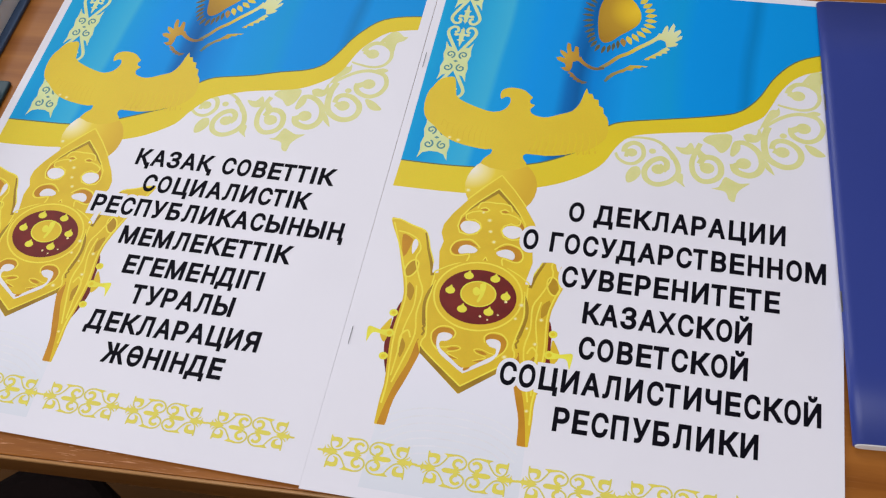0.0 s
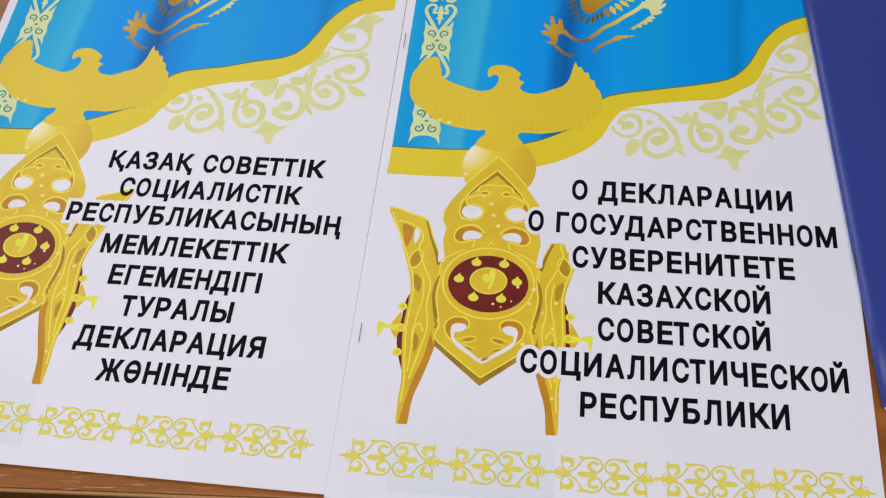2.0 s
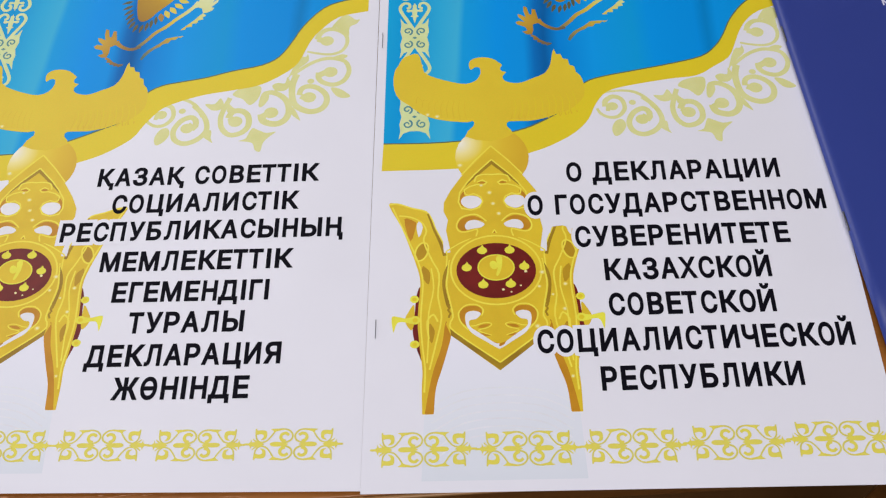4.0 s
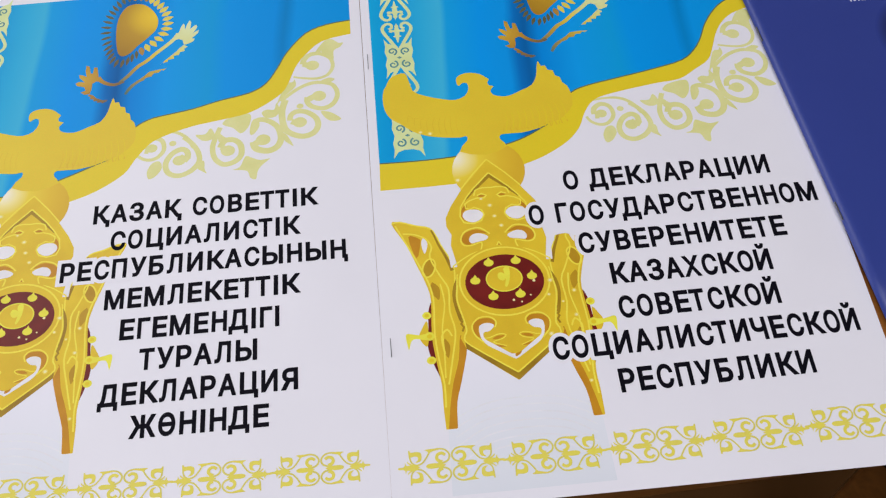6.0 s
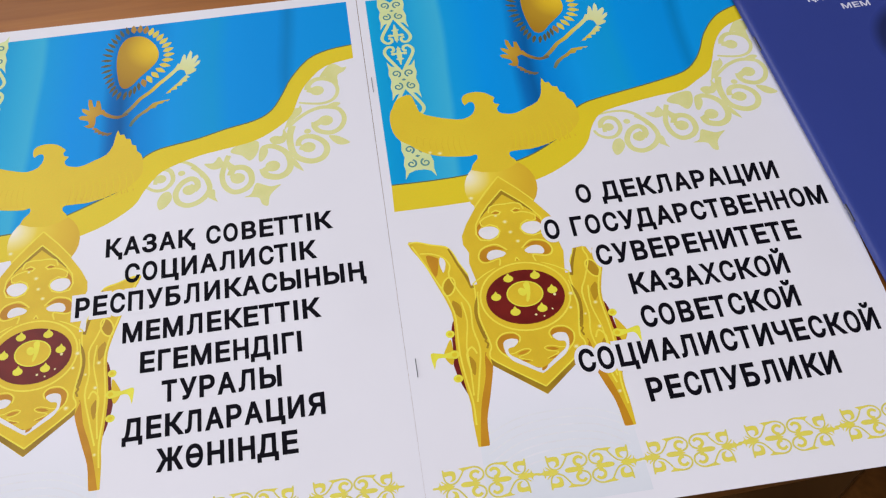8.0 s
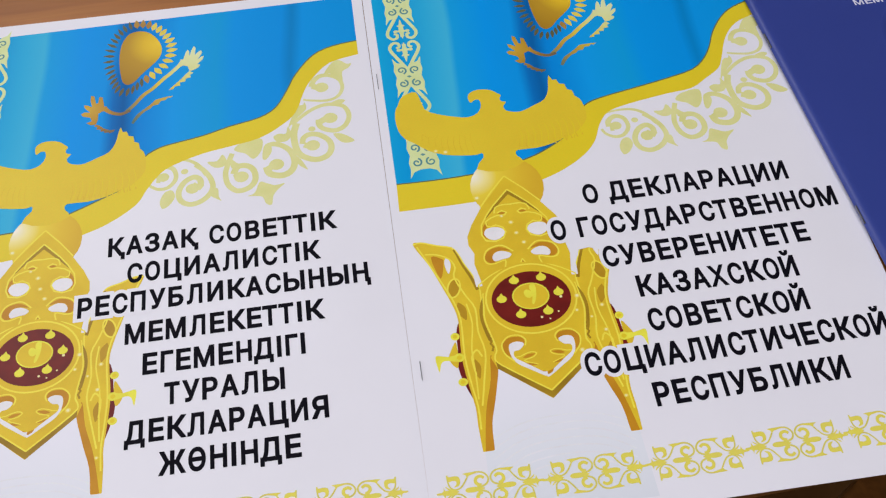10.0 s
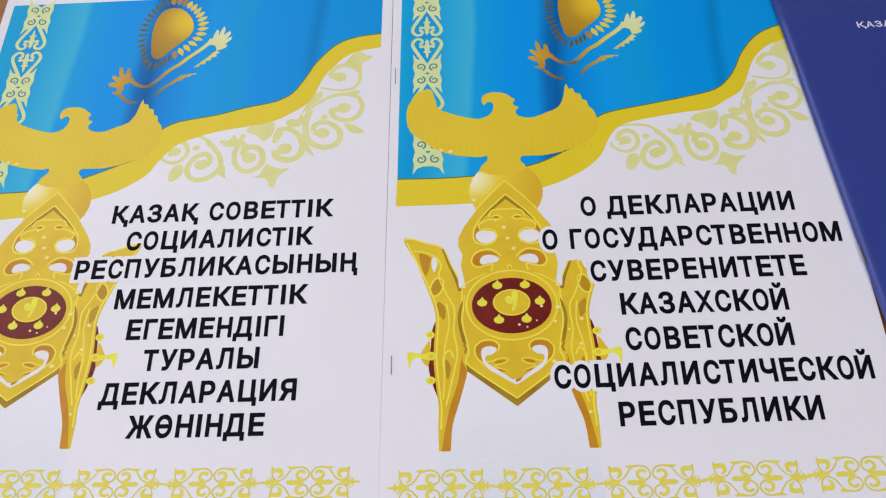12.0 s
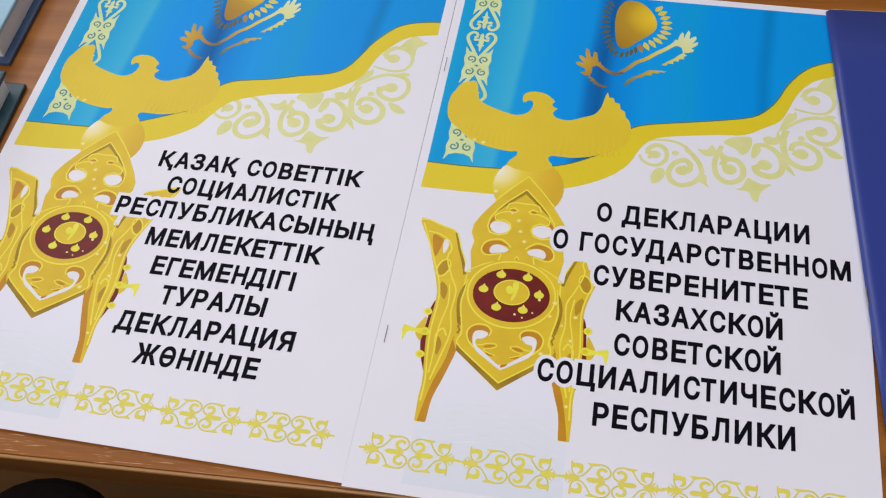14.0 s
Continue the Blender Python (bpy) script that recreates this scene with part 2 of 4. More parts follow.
def thing(name, label, category, m=None, group=""):
    ob = new(name)
    if m is not None:
        ob.matrix_world = m
    return tagged(ob, label, category, group)


def box_bm(x0, y0, z0, x1, y1, z1, bevel=0.0, segments=2):
    bm = bmesh.new()
    bmesh.ops.create_cube(bm, size=1)
    for v in bm.verts:
        v.co = Vector(((x0 + x1) / 2 + v.co.x * (x1 - x0), (y0 + y1) / 2 + v.co.y * (y1 - y0), (z0 + z1) / 2 + v.co.z * (z1 - z0)))
    if bevel:
        bmesh.ops.bevel(bm, geom=bm.edges[:], offset=bevel, segments=segments, profile=0.5, affect="EDGES")
    return bm


def curve(pts, closed=True, steps=4):
    """A smooth line through pts (Catmull-Rom)."""
    n, out = len(pts), []
    rng = range(n) if closed else range(n - 1)
    for i in rng:
        if closed:
            p = [pts[(i + k - 1) % n] for k in range(4)]
        else:
            p = [pts[max(0, min(n - 1, i + k - 1))] for k in range(4)]
        for s in range(steps):
            t = s / steps
            out.append(tuple(0.5 * (2 * p[1][a] + (p[2][a] - p[0][a]) * t + (2 * p[0][a] - 5 * p[1][a] + 4 * p[2][a] - p[3][a]) * t * t
                                    + (3 * p[1][a] - p[0][a] - 3 * p[2][a] + p[3][a]) * t ** 3) for a in (0, 1)))
    if not closed:
        out.append(tuple(pts[-1]))
    return out


def spiral(cx, cy, r0, r1, a0, a1, steps=22):
    return [(cx + (r0 + (r1 - r0) * k / steps) * math.cos(radians(a0 + (a1 - a0) * k / steps)),
             cy + (r0 + (r1 - r0) * k / steps) * math.sin(radians(a0 + (a1 - a0) * k / steps))) for k in range(steps + 1)]


def oval(cx, cy, rx, ry, turn=0, steps=28):
    c, s = math.cos(radians(turn)), math.sin(radians(turn))
    pts = [(rx * math.cos(2 * math.pi * k / steps), ry * math.sin(2 * math.pi * k / steps)) for k in range(steps)]
    return [(cx + c * x - s * y, cy + s * x + c * y) for x, y in pts]


def leaf(x0, y0, x1, y1, w):
    """A pointed leaf from one end to the other."""
    dx, dy = x1 - x0, y1 - y0
    d = math.hypot(dx, dy)
    nx, ny = -dy / d * w / 2, dx / d * w / 2
    prof = [(0, 0.12), (0.25, 0.85), (0.45, 1), (0.7, 0.7), (1, 0)]
    up = [(x0 + dx * t + nx * k, y0 + dy * t + ny * k) for t, k in prof]
    dn = [(x0 + dx * t - nx * k, y0 + dy * t - ny * k) for t, k in prof[-2::-1]]
    return curve(up + dn, True, 3)


class Print:
    """Flat ink shapes of one colour, gathered in millimetres of the sheet and laid on it, each a hair above the one before."""

    def __init__(self, put=lambda x, y: (x, y)):
        self.pieces, self.put = [], put

    def add(self, pts, faces, rise=0.0):
        lift = 0.0003 * (len(self.pieces) % 40)
        self.pieces.append(([(*self.put(x, y), lift + rise * k) for k, (x, y) in enumerate(pts)], faces))
        return self

    def fill(self, pts):
        turn = sum(pts[k - 1][0] * pts[k][1] - pts[k][0] * pts[k - 1][1] for k in range(len(pts)))
        order = list(range(len(pts)))
        return self.add(pts, [order if turn > 0 else order[::-1]])

    def line(self, pts, w0, w1=None, closed=False):
        """A ribbon along pts, mitred at the corners, from width w0 to w1."""
        w1 = w0 if w1 is None else w1
        n = len(pts)
        out = []
        for k, (x, y) in enumerate(pts):
            p, q = (pts[k - 1], pts[(k + 1) % n]) if closed else (pts[max(0, k - 1)], pts[min(n - 1, k + 1)])
            d0, d1 = (x - p[0], y - p[1]), (q[0] - x, q[1] - y)
            l0, l1 = math.hypot(*d0), math.hypot(*d1)
            d0 = (d0[0] / l0, d0[1] / l0) if l0 > 1e-9 else (d1[0] / (l1 or 1), d1[1] / (l1 or 1))
            d1 = (d1[0] / l1, d1[1] / l1) if l1 > 1e-9 else d0
            mx, my = d0[0] + d1[0], d0[1] + d1[1]
            m = math.hypot(mx, my)
            mx, my = (mx / m, my / m) if m > 1e-6 else d0
            w = (w0 + (w1 - w0) * k / max(1, n - 1)) / 2 / max(0.62, mx * d0[0] + my * d0[1])
            out += [(x - my * w, y + mx * w), (x + my * w, y - mx * w)]
        faces = [(2 * k, 2 * k + 1, (2 * k + 3) % (2 * n), (2 * k + 2) % (2 * n)) for k in range(n if closed else n - 1)]
        return self.add(out, faces, 0.0 if closed else 0.00001)

    def lay(self, name, material, parent, z, label="", joined=False, dz=0.004):
        """z: the ink's layer on the sheet. joined: many tiny shapes stay one part."""
        h = parent["sheet_top"] + z * dz * MM
        up = lambda vs: [(x * MM, y * MM, h + r * MM) for x, y, r in vs]
        if joined:
            verts, faces = [], []
            for vs, fs in self.pieces:
                faces += [tuple(i + len(verts) for i in f) for f in fs]
                verts += up(vs)
            return tagged(mesh_object(name, verts, faces, material, parent, label), kind="stuff")
        for vs, fs in self.pieces:
            mesh_object(name, up(vs), fs, material, parent, label)


# ---- lettering ----
GLYPHS = {}


def solid_fill(rings):
    """Quads that cover all that the closed lines enclose, overlaps and all, cut in level slices."""
    edges = [(p, q) for r in rings for p, q in zip(r, r[1:] + r[:1]) if abs(p[1] - q[1]) > 1e-6]
    lo, hi = min(p[1] for r in rings for p in r), max(p[1] for r in rings for p in r)
    ys = sorted([p[1] for r in rings for p in r] + [lo + (hi - lo) * k / 36 for k in range(37)])
    cuts = [ys[0]]
    for v in ys[1:]:
        if v - cuts[-1] > 2e-3:
            cuts.append(v)
    quads = []
    for y0, y1 in zip(cuts, cuts[1:]):
        ym = (y0 + y1) / 2
        at = lambda e, y: e[0][0] + (e[1][0] - e[0][0]) * (y - e[0][1]) / (e[1][1] - e[0][1])
        row = sorted((at(e, ym), 1 if e[1][1] > e[0][1] else -1, e) for e in edges if min(e[0][1], e[1][1]) <= ym < max(e[0][1], e[1][1]))
        wind, start = 0, None
        for x, turn, e in row:
            if wind == 0:
                start = e
            wind += turn
            if wind == 0:
                quads.append([(at(start, y0), y0), (at(e, y0), y0), (at(e, y1), y1), (at(start, y1), y1)])
    return quads


def glyph(ch):
    """A capital of the built-in font, scaled to a cap height of 1: its closed lines and its width."""
    if ch not in GLYPHS:
        if ch == "\u0406":
            GLYPHS[ch] = ([[(0, 0), (0.13, 0), (0.13, 1), (0, 1)]], 0.13)
            return GLYPHS[ch]
        data = bpy.data.curves.new("letter", "FONT")
        data.body, data.size = ch, 1.0
        ob = new("letter", data)
        bpy.context.view_layer.update()
        rings = []
        for spline in ob.to_curve(bpy.context.evaluated_depsgraph_get()).splines:
            pts, ring = spline.bezier_points, []
            for k in range(len(pts)):
                p, q = pts[k], pts[(k + 1) % len(pts)]
                bent = p.handle_right_type != "VECTOR" or q.handle_left_type != "VECTOR"
                for j in range(5 if bent else 1):
                    t = j / 5
                    c = (1 - t) ** 3 * p.co + 3 * t * (1 - t) ** 2 * p.handle_right + 3 * t * t * (1 - t) * q.handle_left + t ** 3 * q.co
                    ring.append((c.x / 0.728, c.y / 0.728))
            rings.append(clean(ring))
        ob.to_curve_clear()
        bpy.data.objects.remove(ob)
        bpy.data.curves.remove(data)
        x0 = min(p[0] for r in rings for p in r)
        rings = [[(x - x0, y) for x, y in r] for r in rings]
        area = lambda r: sum(r[k - 1][0] * r[k][1] - r[k][0] * r[k - 1][1] for k in range(len(r)))
        sign = 1 if area(max(rings, key=lambda r: abs(area(r)))) > 0 else -1
        rings = [r if sign > 0 else r[::-1] for r in rings]
        GLYPHS[ch] = (rings, max(p[0] for r in rings for p in r))
    return GLYPHS[ch]


def spread(ring, w):
    """A closed line moved outwards by w, mitred."""
    n, out = len(ring), []
    for k in range(n):
        p, c, q = ring[k - 1], ring[k], ring[(k + 1) % n]
        d0, d1 = (c[0] - p[0], c[1] - p[1]), (q[0] - c[0], q[1] - c[1])
        l0, l1 = math.hypot(*d0), math.hypot(*d1)
        d0, d1 = (d0[0] / l0, d0[1] / l0), (d1[0] / l1, d1[1] / l1)
        mx, my = d0[0] + d1[0], d0[1] + d1[1]
        m = math.hypot(mx, my) or 1
        f = w / max(0.55, (mx * d0[0] + my * d0[1]) / m)
        out.append((c[0] + my / m * f, c[1] - mx / m * f))
    return out


def hull(pts):
    pts = sorted(set(pts))
    def half(seq):
        out = []
        for p in seq:
            while len(out) > 1 and (out[-1][0] - out[-2][0]) * (p[1] - out[-2][1]) - (out[-1][1] - out[-2][1]) * (p[0] - out[-2][0]) <= 0:
                out.pop()
            out.append(p)
        return out[:-1]
    return half(pts) + half(pts[::-1])


# width of each capital of the title face and the air on its two sides, in cap heights
FACE = {"А": (0.808, 0.049, 0.044), "Б": (0.722, 0.115, 0.076), "В": (0.706, 0.12, 0.071), "Г": (0.586, 0.095, 0.032), "Д": (0.913, -0, 0.067), "Е": (0.679, 0.094, 0.048), "Ж": (1.12, 0.03, 0.03), "З": (0.74, 0.07, 0.07),
        "И": (0.752, 0.111, 0.118), "Й": (0.766, 0.056, 0.095), "К": (0.826, 0.101, -0.025), "Л": (0.743, 0.082, 0.123), "М": (0.95, 0.079, 0.095), "Н": (0.716, 0.099, 0.08), "О": (0.722, 0.083, 0.066), "П": (0.722, 0.097, 0.116),
        "Р": (0.696, 0.088, 0.071), "С": (0.72, 0.09, 0.046), "Т": (0.693, -0.011, 0.062), "У": (0.753, 0.062, 0.035), "Х": (0.8, 0.02, 0.02), "Ц": (0.847, 0.123, 0.022), "Ч": (0.71, 0.054, 0.086), "Ы": (0.99, 0.095, 0.095),
        "Я": (0.77, 0.05, 0.095), "Қ": (0.846, 0.101, 0.02), "Ң": (0.816, 0.099, 0.02), "Ө": (0.73, 0.08, 0.08), "І": (0.21, 0.095, 0.095)}


def text_line(cover, name, body, x0, x1, y, cap, material, z, bold=0.05, halo="", space=0.43, slope=0.0, bow=0.0, dz=0.004):
    """A line of capitals from x0 to x1 on the baseline y, in millimetres, one object a letter; the first letters named by halo lie on a white patch."""
    wide = sum(space if c == " " else sum(FACE[c]) for c in body) - FACE[body[0]][1] - FACE[body[-1]][2]
    sx = (x1 - x0) / wide
    sy = cap / (1 + 2 * bold)
    x = -FACE[body[0]][1]
    top = cover["sheet_top"]
    # bow: how far the middle of the line is set to the right by its loose spacing
    swing = lambda v: v + 4 * bow * (v - x0) * (x1 - v) / (x1 - x0) ** 2
    for n, c in enumerate(body):
        if c == " ":
            x += space
            continue
        rings, w = glyph(c)
        width, before, after = FACE[c]
        x += before
        k = width / (w + 2 * bold)
        put = lambda q: (swing(x0 + (x + (bold + q[0]) * k) * sx), y + (bold + q[1]) * sy + slope * (x + q[0] * k) * sx)
        points = [put(q) for quad in solid_fill([spread(r, bold) for r in rings]) for q in quad]
        mesh_object(name, [(px * MM, py * MM, top + z * dz * MM) for px, py in points], [(k, k + 1, k + 2, k + 3) for k in range(0, len(points), 4)], material, cover)
        if n < len(halo):
            ring = spread(hull(points), 1.7)
            mesh_object("title_halo", [(px * MM, py * MM, top + ((z - 1) * dz + 0.0002 * n) * MM) for px, py in ring], [list(range(len(ring)))], M_PAPER, cover)
        x += width + after


def clean(ring):
    """Drops doubled neighbours of a closed line."""
    return [p for k, p in enumerate(ring) if math.dist(p, ring[k - 1]) > 1e-4]


# ---- room ----
def room():
    for name, c, mat in (("floor", (-3, -2.6, -0.1, 3, 3, 0), M_FLOOR), ("ceiling", (-3, -2.6, 2.8, 3, 3, 2.9), M_WALL),
                         ("wall_north", (-3, 3, 0, 3, 3.1, 2.8), M_WALL), ("wall_south", (-3, -2.7, 0, 3, -2.6, 2.8), M_WALL),
                         ("wall_east", (3, -2.7, 0, 3.1, 3.1, 2.8), M_WALL), ("wall_west", (-3.1, -2.7, 0, -3, 3.1, 2.8), M_WALL)):
        ob = part(name, box_bm(*c), mat, None)
        tagged(ob, {"floor": "dark brown wooden floor under the table"}.get(name, "plain painted " + name.split("_")[0] + " of the room"), name.split("_")[0], kind="structure")


room()


def table():
    t = thing("table", "varnished brown wooden table with worn front edge", "table", pose(0, 0, 0, 0, 0, 2.6))
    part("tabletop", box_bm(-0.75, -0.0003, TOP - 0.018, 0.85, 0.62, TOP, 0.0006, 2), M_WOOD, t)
    part("edge_nosing", box_bm(-0.75, -0.0018, TOP - 0.0024, 0.85, -0.0004, TOP - 0.0004, 0.0005, 2), M_NOSING, t, "worn lipping, its edge highlight painted in")
    part("edge_lipping", box_bm(-0.75, -0.0014, TOP - 0.0178, 0.85, -0.0005, TOP - 0.0025), M_WOODDARK, t)
    part("apron", box_bm(-0.68, 0.05, TOP - 0.09, 0.78, 0.07, TOP - 0.0185), M_WOODDARK, t)
    for x in (-0.7, 0.74):
        for y in (0.035, 0.56):
            part("leg", box_bm(x, y, 0, x + 0.05, y + 0.05, TOP - 0.0185, 0.004), M_WOODDARK, t)


table()

# ---- booklets ----
def booklet(name, label, outline, thick, m):
    """A stapled booklet: page block and top and bottom cover sheets cut to one outline (millimetres)."""
    b = thing(name, label, "booklet", m, "stapled booklets")
    def slab(z0, z1, inset=0.0):
        bm = bmesh.new()
        cx, cy = sum(p[0] for p in outline) / 4, sum(p[1] for p in outline) / 4
        ring = []
        for x, y in outline:
            sx, sy = (1 if x < cx else -1) * inset, (1 if y < cy else -1) * inset
            ring.append(((x + sx) * MM, (y + sy) * MM))
        lo = [bm.verts.new((x, y, z0)) for x, y in ring]
        hi = [bm.verts.new((x, y, z1)) for x, y in ring]
        bm.faces.new(lo[::-1])
        bm.faces.new(hi)
        for k in range(4):
            bm.faces.new((lo[k], lo[(k + 1) % 4], hi[(k + 1) % 4], hi[k]))
        return bm
    part("back_cover", slab(0, 0.0003, 0.5), M_PAPER, b)
    n = 4
    for k in range(n):
        z0 = 0.0003 + (thick - 0.0006) * k / n
        part("page_section", slab(z0 + 0.00004, 0.0003 + (thick - 0.0006) * (k + 1) / n, 0.55 + 0.25 * (k % 2)), M_PAGES, b)
    cover = part("front_cover", slab(thick - 0.0003, thick), M_PAPER, b, "white coated cover with colour print")
    cover["sheet_top"] = thick
    return b, cover


def staple(parent, x, y0, y1, z):
    bm = bmesh.new()
    pts = [Vector((x * MM, y0 * MM, z - 0.0012)), Vector((x * MM, y0 * MM, z)), Vector(((x + 0.1) * MM, y1 * MM, z)), Vector(((x + 0.1) * MM, y1 * MM, z - 0.0012))]
    rings = []
    for k, p in enumerate(pts):
        rings.append([bm.verts.new(p + Vector((0.00017 * math.cos(a), 0, 0.00017 * math.sin(a))) + Vector((0, 0.0002 * (1 if k < 2 else -1) * (0 if k in (1, 2) else 1), 0))) for a in [j * math.pi / 3 for j in range(6)]])
    for r, q in zip(rings, rings[1:]):
        for j in range(6):
            bm.faces.new((r[j], r[(j + 1) % 6], q[(j + 1) % 6], q[j]))
    part("staple", bm, M_STEEL, parent, "dull steel wire staple")


BAND_UP = [(5.9, 167), (23, 166.8), (40, 167.5), (54, 169.4), (69, 173.2), (79, 177.4), (91, 185.2), (97, 195), (103, 201.5), (111, 204.8), (128, 208.4), (145, 212), (161, 216.4), (169, 223), (174, 230.6), (178.7, 240.3), (186, 250), (194, 256), (206, 260.5)]
BAND_LO = [(5.3, 151.8), (39.5, 152.2), (56, 155), (74, 160.4), (84.6, 164.7), (95.5, 171.5), (102.6, 179.3), (107, 188.7), (113, 195.8), (124, 199.3), (144, 202.9), (157, 204.6), (166, 210), (174, 215.6), (178, 223), (182, 232.5), (187, 240.2), (194, 246), (206, 250.5)]
BAND_UP_L = [(4, 161.2), (18, 161.6), (38.5, 162.5), (50, 165), (62, 169.4), (79.6, 177.6), (88.6, 182.5), (92, 190), (95.5, 198), (102, 202.6), (109.3, 204.6), (122.7, 207.4), (136, 211.6), (150, 215.1), (158.4, 220.6), (164.4, 231), (169.1, 240.8), (178.3, 252.6), (188.8, 257.8), (201.2, 259.9)]
BAND_LO_L = [(4, 146), (20.7, 146.5), (38.1, 148), (52, 151.6), (67.4, 156.8), (80, 162), (92.1, 170.7), (97, 179), (103, 187.5), (109.5, 191.9), (122.7, 196.8), (136, 199.5), (149.6, 202.6), (160.7, 209.3), (167.8, 216.6), (172.7, 229.8), (177.4, 237.6), (186.5, 246.8), (201.2, 250.6)]
BIRD_HEAD = [(10.8, 212.6), (12.2, 215.2), (14, 219.4), (17.6, 222), (21.8, 222.7), (23.4, 218.2), (25, 210.7), (30.7, 207), (39.1, 204), (45.2, 202.9), (50.2, 205.1), (52.4, 209.5), (51.9, 213), (49.6, 213.2), (47.7, 211.6), (46.8, 214.3), (47.4, 217.3), (50.2, 219.2), (54.4, 219.6), (58.7, 218.4), (61.4, 216.1), (63.1, 214.4), (62, 212.4), (62.8, 210.4), (64.9, 209.8), (63, 207.2), (64, 204.3), (68.2, 202.8)]
BIRD_WING = [(72.3, 203.1), (77.9, 205.7), (83.6, 208.6), (86.6, 214.1), (87.7, 219.7), (88.9, 223.8), (90, 220.5), (92, 220.6), (93, 217.6), (95.4, 217), (96, 213.5), (98.2, 212.4), (98.8, 208.8), (100.8, 206.5), (102, 201.2), (101.6, 194), (97.7, 188.7), (93.5, 185.4), (88, 183.4), (82.5, 181.1), (74.4, 179.4), (65, 179.4), (63.6, 176.6), (66.5, 172)]
BIRD_TAIL = [(56, 168), (44, 171), (48.2, 177.3), (47.9, 180.1), (45.2, 179.4), (37.9, 180.1), (29.7, 181.9), (22.8, 185.4), (17.2, 190.7), (12.9, 194.3), (10.5, 199.7), (9.9, 207.1)]
TOWER = [(56, 165.4), (47.4, 154.8), (41.7, 148.3), (36.5, 140.3), (33.5, 134), (33.3, 129.3), (35.2, 124.7), (34.3, 119.2), (35.9, 109.6), (36.2, 104), (33.1, 97.9), (32.3, 90.8), (34.1, 81), (35, 75.5), (33.6, 72.8), (35.6, 67.5), (55.4, 51.2)]
SIDE = [(8.8, 133.3), (12.6, 133.9), (19.2, 131.4), (25.6, 129.3), (28.3, 124.6), (29.7, 120.1), (32.9, 112.6), (34.5, 105.2), (33.2, 92.2), (33.5, 75.5), (34.3, 70.1), (32.1, 62.1), (28.8, 51.7), (28.1, 41.5), (28, 34), (27.9, 32.7), (27.4, 32.5), (24.1, 32.5), (23.6, 32.7), (23.5, 34), (23.4, 44), (23.7, 51.6), (22.6, 62), (21.7, 75.4), (22.9, 92.2), (21.4, 100.8), (18.6, 109.5), (14.4, 121.5)]
AXIS = 55.7


def both(pts):
    """A half figure and its mirror image about the tower's axis."""
    return pts, [(2 * AXIS - x, y) for x, y in pts]


